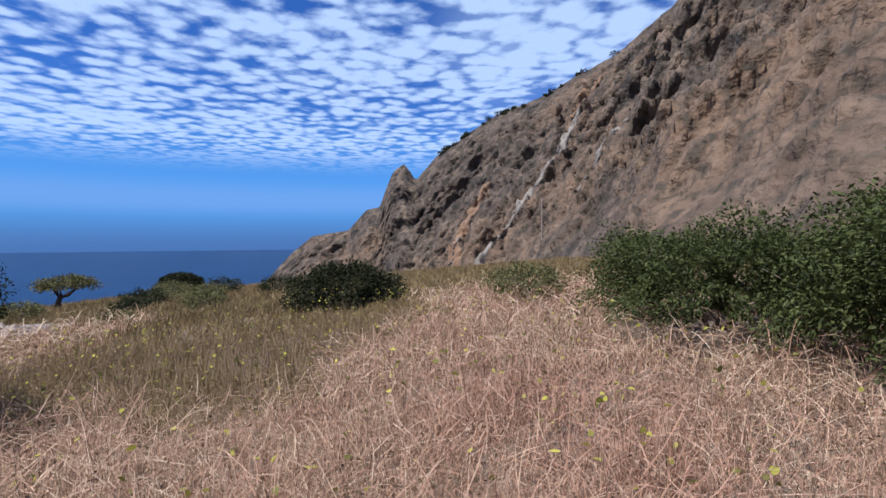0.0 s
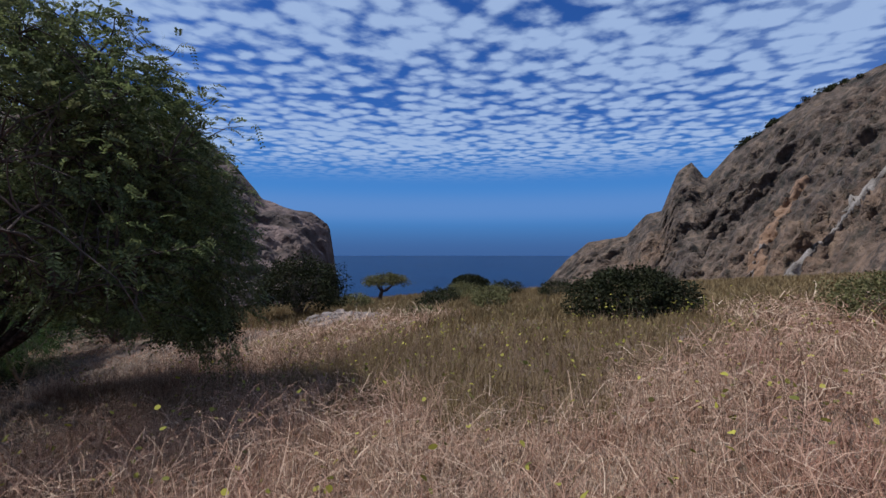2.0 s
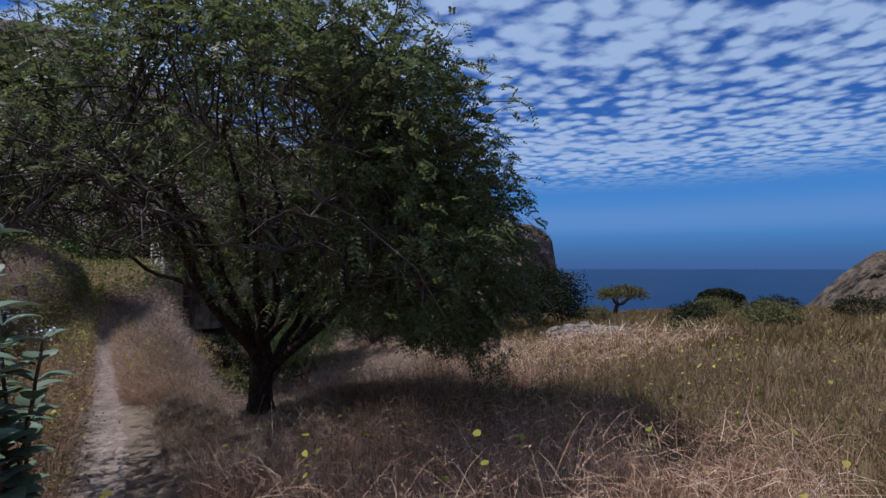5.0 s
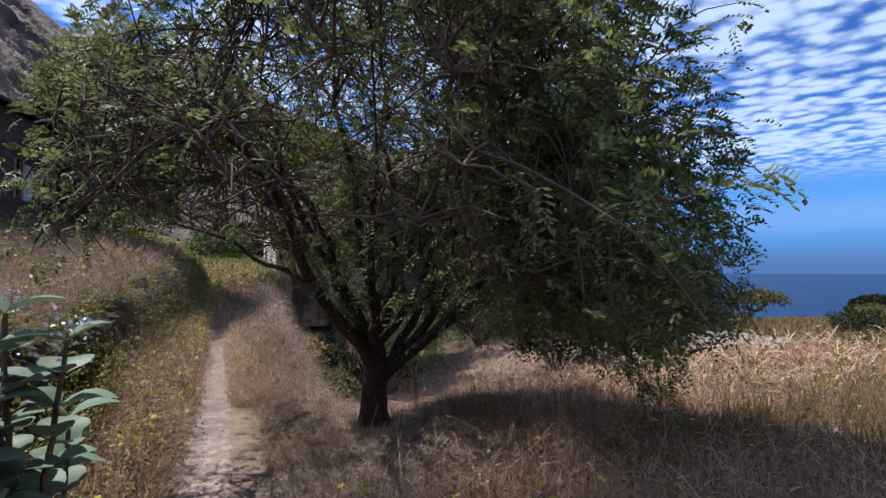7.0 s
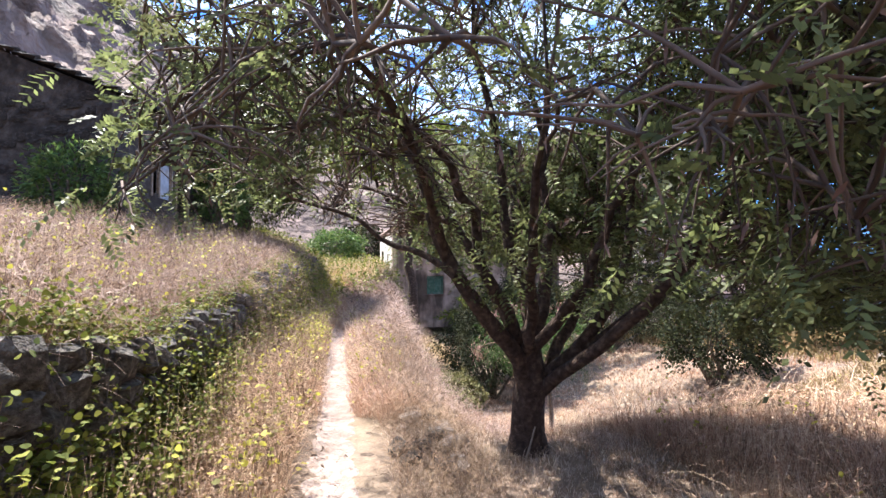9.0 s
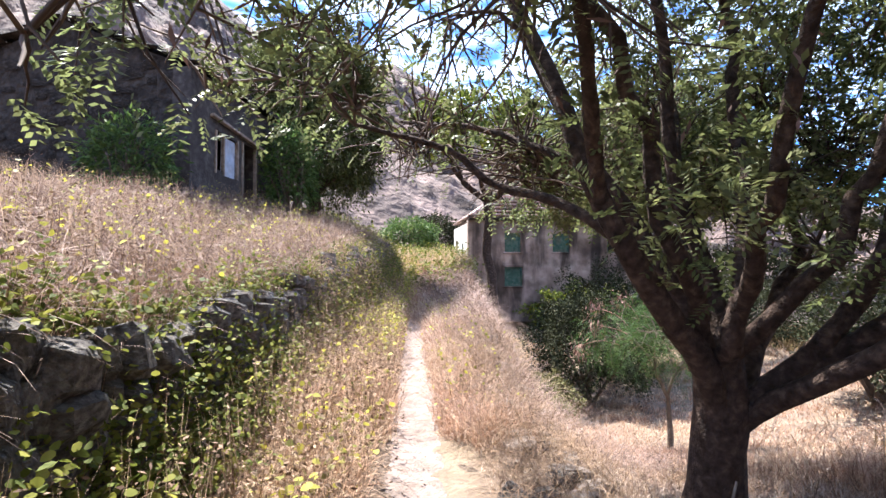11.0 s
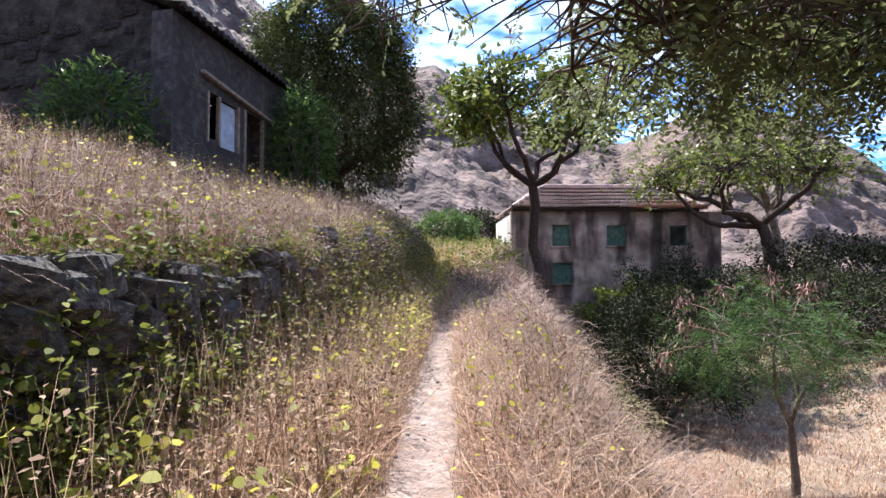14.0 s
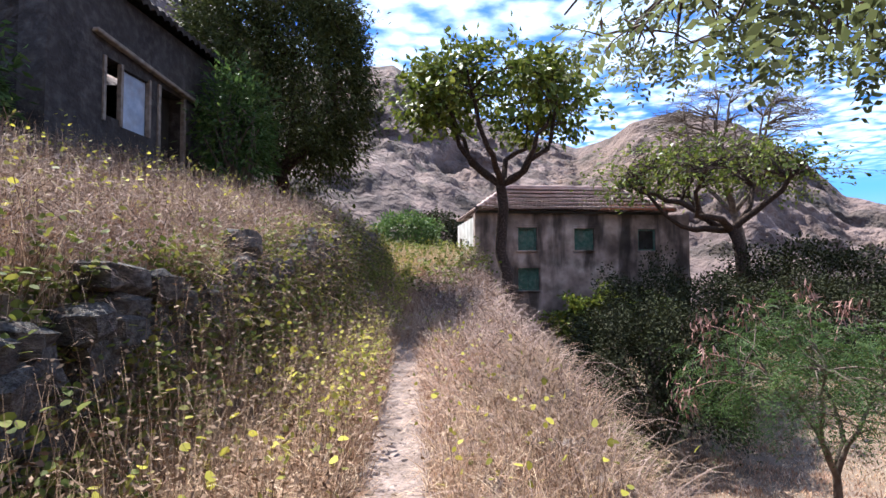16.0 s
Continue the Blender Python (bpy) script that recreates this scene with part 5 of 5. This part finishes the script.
def giant_milkweed(x, y, ends, seed):
    r = np.random.default_rng(seed)
    g = gz(x, y)
    t = base("giant_milkweed", x, y, g)
    for e in ends:
        line = bent((0, 0, -0.03), np.array(e), (0.06, 0, -0.04), 15, r, 0.03)
        put("stem", np_mesh("stem", *tube(line, np.linspace(0.018, 0.008, 15), 7)), M_BARK_PALE, t, smooth=True)
        for k in range(3, 15):
            for sgn in (-1, 1):
                d = unit(line[min(k + 1, 14)] - line[k - 1])
                a = k * 1.57 + r.uniform(-0.4, 0.4)
                out = unit(np.array([math.cos(a) * sgn, math.sin(a) * sgn, r.uniform(0.2, 1.1)]))
                L, W = 0.20 * r.uniform(0.7, 1.15), 0.15 * r.uniform(0.8, 1.15)
                side = unit(np.cross(out, [0, 0, 1.0]))
                nor = np.cross(side, out)
                rows = []
                for s in np.linspace(0, 1, 6):
                    half = W * 0.5 * (math.sin(math.pi * min(0.98, s * 0.86 + 0.12))) ** 0.7 * (1 if s > 0 else 0.25)
                    c = line[k] + out * L * s - np.array([0, 0, 1]) * L * 0.35 * s * s
                    rows += [c - side * half + nor * half * 0.25, c, c + side * half + nor * half * 0.25]
                me = np_mesh("leaf", np.array(rows), grid_faces(6, 3))
                put("leaf", me, M_LEAF_GREY, t, smooth=True)
        if e[2] > 1.2:
            tip = line[-1]
            q = tip + r.normal(0, 1, (40, 3)) * [0.045, 0.045, 0.03] + [0, 0, 0.04]
            put("flower_head", np_mesh("flower_head", *leaves(q, unit(r.normal(0, 1, (40, 3)) + [0, 0, 0.8]), 0.02, 0.016, r, droop=0)), M_WHITE_FLOWER, t, "pale lilac flower cluster")["kind"] = "stuff"
    return tagged(t, "grey-green milkweed with large rounded waxy leaves by the footpath", "plant")


giant_milkweed(-0.95, -2.2, [(0.32, -0.2, 1.5), (0.14, -0.15, 1.6), (0.26, 0.2, 1.15), (-0.1, -0.3, 1.5), (0.0, 0.1, 1.35), (-0.38, 0.1, 1.5), (-0.25, 0.35, 1.3), (-0.45, -0.35, 1.4), (0.12, -0.35, 1.15), (0.12, 0.0, 0.95), (0.1, -0.25, 1.3)], 95)
giant_milkweed(-1.1, -3.1, [(0.28, -0.1, 1.95), (0.1, 0.1, 1.7), (0.2, 0.2, 1.4), (-0.2, 0.0, 1.8), (0.25, -0.2, 1.1)], 96)


def power_pole(x, y, z):
    t = base("power_pole", x, y, z)
    put("pole", np_mesh("pole", *tube(np.array([(0, 0, -1), (0, 0, 4), (0, 0, 9.5)]), (0.2, 0.17, 0.13), 8)), M_RUBBLE, t)
    part("crossarm", box(-1.1, 1.1, -0.07, 0.07, 8.7, 8.86), M_RUBBLE, t)
    return tagged(t, "pale power pole on the mountain's foot", "pole")


def leaning_stick():
    r = np.random.default_rng(12)
    line = spline(((1.95, 2.46, gz(1.95, 2.46) - 0.02), (2.03, 2.50, 0.02), (2.12, 2.54, 0.24)), 7)
    ob = put("stick", np_mesh("stick", *tube(line - line[0], np.linspace(0.014, 0.009, 7), 7)), M_WOOD, smooth=True)
    ob.location = line[0]
    return tagged(ob, "pale peeled stick leaning against the tree trunk", "stick")


def litter():
    x, y = 0.55, -3.9
    bm = bmesh.new()
    bmesh.ops.create_grid(bm, x_segments=5, y_segments=4, size=0.05)
    for v in bm.verts:
        v.co.z = 0.035 * math.sin(v.co.x * 70) * math.cos(v.co.y * 50) + 0.03
    bmesh.ops.solidify(bm, geom=bm.faces[:], thickness=0.003)
    ob = part("plastic_scrap", bm, M_TEAL)
    ob.location = (x, y, gz(x, y) + 0.25)
    return tagged(ob, "crumpled teal plastic scrap caught in dry grass", "litter")


# ---- grass ----
CLEAR = [(2.13, 2.78, 0.3), (14.6, -5.0, 1.4), (7.0, -12.6, 1.8), (3.6, -14.2, 1.8), (5.6, 16, 1.3), (7.6, 19.5, 1.6)]


def scatter(x0, x1, y0, y1, count, r, keep):
    x, y = r.uniform(x0, x1, count), r.uniform(y0, y1, count)
    k = keep(x, y) & ((np.abs(x - track_x(y)) > 0.27 + 0.09 * r.uniform(-1, 1, count)) | (y > 12.5 + r.uniform(0, 2, count)))
    k &= from_walk(x, y) > 0.5
    for cx, cy, cr in CLEAR:
        k &= np.hypot(x - cx, y - cy) > cr
    k &= ~((x > 4.0) & (x < 15.4) & (y > 28.3) & (y < 34.8)) & ~((x < -4.85 + 0.176 * (y - 11.6)) & (x > -12) & (y > 11.5 - 0.176 * (x + 4.9)) & (y < 18.6))
    return x[k], y[k]


def from_walk(x, y):
    """Distance from the line that leads through the place."""
    yy = np.clip(y, -8, 4)
    return np.hypot(x - np.interp(yy, (-8, -7, -4, 0, 4), (-1.4, -0.7, -0.1, -0.1, 0.1)), y - yy)


def meadow(name, region, count, height, width, lean, mat, label, seed, near, flat=0.0, keep=None, reach=1.3):
    r = np.random.default_rng(seed)
    x, y = scatter(*region, count, r, keep or (lambda a, b: np.ones(len(a), bool)))
    d = from_walk(x, y)
    k = r.uniform(0, 1, len(x)) < np.clip(near / np.maximum(d, 0.5), 0, 1) ** reach
    x, y, d = x[k], y[k], d[k]
    clump = 0.75 + 0.35 * waves(x, y, seed, 4, 1.7)
    h = r.uniform(*height, len(x)) * np.clip(clump, 0.3, 1.4)
    h = np.where(d < 0.55, np.minimum(h, 0.3), h)
    w = r.uniform(*width, len(x)) * np.clip(d / 3.5, 1, 6)
    ob = put(name, np_mesh(name, *blades(x, y, h, w, lean, r, flat)), mat)
    return tagged(ob, label, "grass", kind="stuff")


right_of = lambda x, y: (x > track_x(y) + 0.2)  # noqa: E731
left_of = lambda x, y: x < wall_x(y) - 0.02  # noqa: E731


def weeds(name, region, stems, height, leaves_each, leaf_l, leaf_w, mat, label, seed, keep=None, stem_mat=None, lean=0.25, lift=None, head=0):
    """Thin dry stems with leaves along them; lift: an added height over the plan (plants that climb a wall)."""
    r = np.random.default_rng(seed)
    x, y = scatter(*region, stems, r, keep or (lambda a, b: np.ones(len(a), bool)))
    n = len(x)
    z = ground_z(x, y) + (lift(x, y) * r.uniform(0, 1, n) if lift else 0)
    h = r.uniform(*height, n)
    a = r.uniform(0, 6.283, n)
    t = np.abs(r.normal(0, lean, n))
    d = np.stack([np.cos(a) * np.sin(t), np.sin(a) * np.sin(t), np.cos(t)], -1)
    root = np.stack([x, y, z - 0.02], -1)
    side = np.stack([-np.sin(a), np.cos(a), 0 * a], -1) * 0.0024
    bow = np.stack([np.cos(a + 1), np.sin(a + 1), 0 * a], -1) * (h * 0.08)[:, None]
    mid, tip = root + d * (h * 0.55)[:, None] + bow, root + d * h[:, None]
    fwd = np.stack([np.cos(a), np.sin(a), 0 * a], -1) * 0.0024
    v = np.stack([root - side, root + side, root + fwd, mid - side * 0.8, mid + side * 0.8, mid + fwd * 0.8, tip], 1).reshape(-1, 3)
    i = np.arange(n)[:, None] * 7
    quad = np.array([[0, 1, 4, 3], [1, 2, 5, 4], [2, 0, 3, 5], [3, 4, 6, 6], [4, 5, 6, 6], [5, 3, 6, 6]])
    tri = np.concatenate([quad[:3][:, [0, 1, 2]], quad[:3][:, [0, 2, 3]], quad[3:][:, :3]])
    stalk = put(name + "_stalks", np_mesh(name, v, (i[:, :, None] + tri[None]).reshape(-1, 3)), stem_mat or M_STEM)
    tagged(stalk, "thin dry stalks of " + name.replace("_", " ") + " plants", "weeds", kind="stuff")
    k = np.repeat(np.arange(n), leaves_each)
    s = r.uniform(0.2, 1.0, len(k))[:, None]
    p = root[k] + d[k] * h[k][:, None] * s + bow[k] * np.sin(s * 3.1) + r.normal(0, 0.03, (len(k), 3))
    w = unit(np.stack([np.cos(r.uniform(0, 6.28, len(k))), np.sin(r.uniform(0, 6.28, len(k))), r.normal(0, 0.3, len(k))], -1))
    lf = put(name, np_mesh(name, *leaves(p, w, leaf_l, leaf_w, r, fold=0.14, rounded=leaf_w > 0.03)), mat)
    return tagged(lf, label, "weeds", kind="stuff")


def straws(name, region, count, length, width, mat, label, seed, keep=None, near=3.0, lift=(0.1, 0.5)):
    """Long bent straws lying across the grass, in four joints."""
    r = np.random.default_rng(seed)
    x, y = scatter(*region, count, r, keep or (lambda a, b: np.ones(len(a), bool)))
    dist = from_walk(x, y)
    k = r.uniform(0, 1, len(x)) < np.clip(near / np.maximum(dist, 0.5), 0, 1)
    x, y, dist = x[k], y[k], dist[k]
    n = len(x)
    L = r.uniform(*length, n)
    a, curl, rise = r.uniform(0, 6.283, n), r.normal(0, 0.65, n), r.uniform(-0.1, 0.9, n)
    p = np.stack([x, y, ground_z(x, y) + r.uniform(*lift, n)], -1)
    w = (r.uniform(*width, n) * np.clip(dist / 3.5, 1, 5))[:, None]
    rows = []
    for s in range(5):
        f = s / 4
        d = np.stack([np.cos(a + curl * f) * np.cos(rise), np.sin(a + curl * f) * np.cos(rise), np.sin(rise - 1.3 * f * f)], -1)
        side = unit(np.stack([-np.sin(a + curl * f), np.cos(a + curl * f), r.normal(0, 0.5, n)], -1)) * w * (0.5 - 0.35 * f)
        rows += [p - side, p + side]
        p = p + d * (L / 4)[:, None]
    v = np.stack(rows, 1).reshape(-1, 3)
    i = np.arange(n)[:, None, None] * 10
    f = (i + np.array([[[0, 1, 3, 2], [2, 3, 5, 4], [4, 5, 7, 6], [6, 7, 9, 8]]])).reshape(-1, 4)
    return tagged(put(name, np_mesh(name, v, f), mat), label, "grass", kind="stuff")


def straw_side(x, y):
    """Where the field is straw-coloured rather than olive."""
    return (x < 4.5 + 1.5 * waves(x, y, 41, 4, 5.0)) | (y < -6.0 - 0.12 * x + 1.2 * waves(x, y, 42, 4, 6.0)) | (y > 0.5)


open_field = lambda x, y: (((y < -1.0 + 0.45 * np.maximum(x, 0)) | (x > 3.4)) & (x - track_x(y) > 0.2)) | (y < -3.5)  # noqa: E731
wall_foot = lambda x, y: (x > wall_x(y) + 0.05) & (x < track_x(y) - 0.3)  # noqa: E731
straw_field = lambda x, y: open_field(x, y) & straw_side(x, y)  # noqa: E731
meadow("dry_grass", (-7, 17, -17, 5), 1000000, (0.15, 0.5), (0.004, 0.009), 0.7, M_STRAW, "tangled pinkish-tan dry grass filling the field", 11, 3.0, 0.75, straw_field)
straws("bent_straw", (-7, 14, -16, 5), 85000, (0.25, 0.75), (0.003, 0.007), M_STRAW, "long bent straws lying over the field grass", 21, straw_field, 3.0)
weeds("field_weed", (-6, 12, -15, 3), 1700, (0.45, 0.95), 2, 0.055, 0.042, M_VINE, "scattered yellow weed leaves among dry stalks", 31, open_field, lean=0.22)
weeds("seed_head", (-4, 9, -13, 3), 11000, (0.4, 0.85), 3, 0.035, 0.014, M_STEM, "dark dry seed heads on thin stalks", 32, open_field, lean=0.2)
meadow("olive_grass", (3, 19, -14, 8), 380000, (0.15, 0.5), (0.004, 0.009), 0.6, M_STRAW_OLIVE, "olive and brown grass in the middle of the field", 17, 4.0, 0.5, lambda x, y: ~straw_side(x, y) | ((x > 8.5) & (y > 0.5)))
meadow("far_grass", (14, 62, -22, 30), 260000, (0.25, 0.6), (0.006, 0.012), 0.5, M_STRAW_OLIVE, "olive-brown grass on the far field", 12, 18.0, 0.4)
meadow("verge_grass", (-1.8, 1.2, -4, 24), 210000, (0.15, 0.55), (0.003, 0.006), 0.55, M_STRAW, "yellowing grass along the footpath", 13, 6.0, 0.5, lambda x, y: (x < track_x(y)) | (y > 4.0))
meadow("path_end_grass", (-7, 6, 20, 56), 90000, (0.3, 0.8), (0.006, 0.012), 0.5, M_STRAW_YELLOW, "tall dry grass where the footpath fades out", 19, 20.0, 0.3)
straws("verge_straw", (-1.8, 0.9, -4, 14), 36000, (0.25, 0.6), (0.003, 0.006), M_STRAW, "pinkish bent straws beside the footpath", 22, lambda x, y: (np.abs(x - track_x(y)) > 0.34) & ((x < track_x(y)) | (y > 4.0)), 5.0, (0.02, 0.25))
weeds("verge_weed", (-1.75, -0.2, -1.5, 14), 900, (0.2, 0.75), 4, 0.062, 0.054, M_VINE, "yellow-green leafy weeds between wall and footpath", 33, wall_foot, lean=0.35)
weeds("wall_vine", (-2.0, -1.35, -2.5, 4.4), 3600, (0.15, 0.5), 10, 0.046, 0.039, M_VINE_GREEN, "green and yellow vines climbing the dry-stone wall", 34, None, lean=0.9, lift=lambda x, y: np.where(x > WALL_X, 1.25 - 0.9 * np.clip((x - WALL_X) / 0.43, 0, 1), 0.1))
weeds("thin_vine", (-2.0, 0.3, 4.4, 19), 22000, (0.15, 0.55), 6, 0.05, 0.042, M_VINE_GREEN, "sparse green vines climbing the dry-stone wall", 44, lambda x, y: (x > wall_x(y) - 0.15) & (x < wall_x(y) + 0.43), lean=0.9, lift=lambda x, y: np.where(y < 6, np.where(x > wall_x(y), 1.25 - 0.9 * np.clip((x - wall_x(y)) / 0.43, 0, 1), 0.1), 0.12))
weeds("wall_twig", (-1.8, 0.1, -2.0, 17), 9000, (0.4, 1.1), 4, 0.04, 0.018, M_STEM, "brown tangled twigs before the wall", 35, wall_foot, lean=0.6)
weeds("path_weed", (-1.3, 1.0, 8, 20), 1700, (0.4, 0.9), 6, 0.06, 0.04, M_VINE, "yellow-green weeds crowding the footpath", 36, lambda x, y: (x < track_x(y) - 0.15) & (x > wall_x(y)), lean=0.3)
weeds("path_end_weed", (-4, 4, 17, 34), 1500, (0.4, 1.0), 6, 0.12, 0.08, M_VINE_GREEN, "green weeds crowding the end of the footpath", 40, None, lean=0.3)
weeds("path_edge_weed", (0.25, 1.2, 4.6, 14), 240, (0.4, 1.0), 2, 0.042, 0.034, M_VINE, "sparse tall weeds on the bank's edge", 37, lambda x, y: x > track_x(y) + 0.3, lean=0.2)
meadow("terrace_grass", (-9, 0, -6, 24), 270000, (0.2, 0.6), (0.003, 0.007), 0.5, M_STRAW, "tall dry grass on the terrace above the wall", 14, 5.0, 0.4, left_of)
straws("wall_straw", (-2.2, 0.1, -2.5, 19), 60000, (0.2, 0.6), (0.003, 0.006), M_DEAD, "dead brown creepers hanging over the dry-stone wall", 27, lambda x, y: np.abs(x - wall_x(y) + 0.02) < 0.24, 6.0, (-0.25, 0.3))
straws("terrace_straw", (-7, -0.6, -5, 18), 60000, (0.3, 0.7), (0.003, 0.007), M_DEAD, "bent straws on the terrace", 23, left_of, 5.0)
weeds("terrace_weed", (-4.6, -1.9, -3, 14), 900, (0.45, 1.05), 4, 0.048, 0.038, M_VINE, "tall yellow-leaved weeds on the terrace", 38, left_of, lean=0.22)
weeds("terrace_seed_head", (-7, -0.6, -3, 19), 16000, (0.45, 0.95), 4, 0.03, 0.014, M_STEM, "dark feathery seed stalks on the terrace", 39, left_of, lean=0.18)
litter_side = lambda x, y: right_of(x, y) & ((y > 4.2) | (x < 0.2))  # noqa: E731
meadow("low_bank_grass", (0.2, 3.4, -2.0, 4.4), 26000, (0.05, 0.24), (0.003, 0.006), 0.8, M_STRAW_PALE, "short trampled straw under the big tree", 18, 6.0, 0.7, right_of)
straws("ground_litter", (0.2, 4.0, -2.0, 6.0), 9000, (0.08, 0.3), (0.004, 0.010), M_STEM, "dead twigs and leaf litter under the big tree", 25, right_of, 5.0, (0.01, 0.06))
meadow("bank_grass", (0.5, 4.5, 1.0, 26), 95000, (0.14, 0.5), (0.003, 0.006), 0.7, M_STRAW, "bleached straw hanging over the bank", 15, 5.0, 0.7, litter_side)
straws("bank_tangle", (0.4, 2.0, 1.4, 9.0), 11000, (0.2, 0.55), (0.003, 0.006), M_STEM, "dark dead stalks tangled along the bank", 28, lambda x, y: (x > track_x(y) + 0.6) & (x < track_x(y) + 1.55), 6.0, (0.0, 0.28))
straws("bank_straw", (0.35, 3.2, 0.5, 20), 26000, (0.25, 0.7), (0.003, 0.007), M_DEAD, "brown-pink dead stalks matted on the bank", 24, litter_side, 6.0, (0.0, 0.26))
meadow("pale_grass", (2.6, 19, 1.5, 28), 340000, (0.06, 0.22), (0.003, 0.007), 0.7, M_STRAW, "short bleached grass on the lower field", 16, 7.0, 0.6, lambda x, y: right_of(x, y) & ((x < 8.5) | (y > 8.0)))

retaining_wall()
bank_stones()
stone_platform()
pp = CAPE.surface(np.array([[104.6]]), np.array([[0.13]]))[0, 0]
power_pole(*pp)
litter()
leaning_stick()
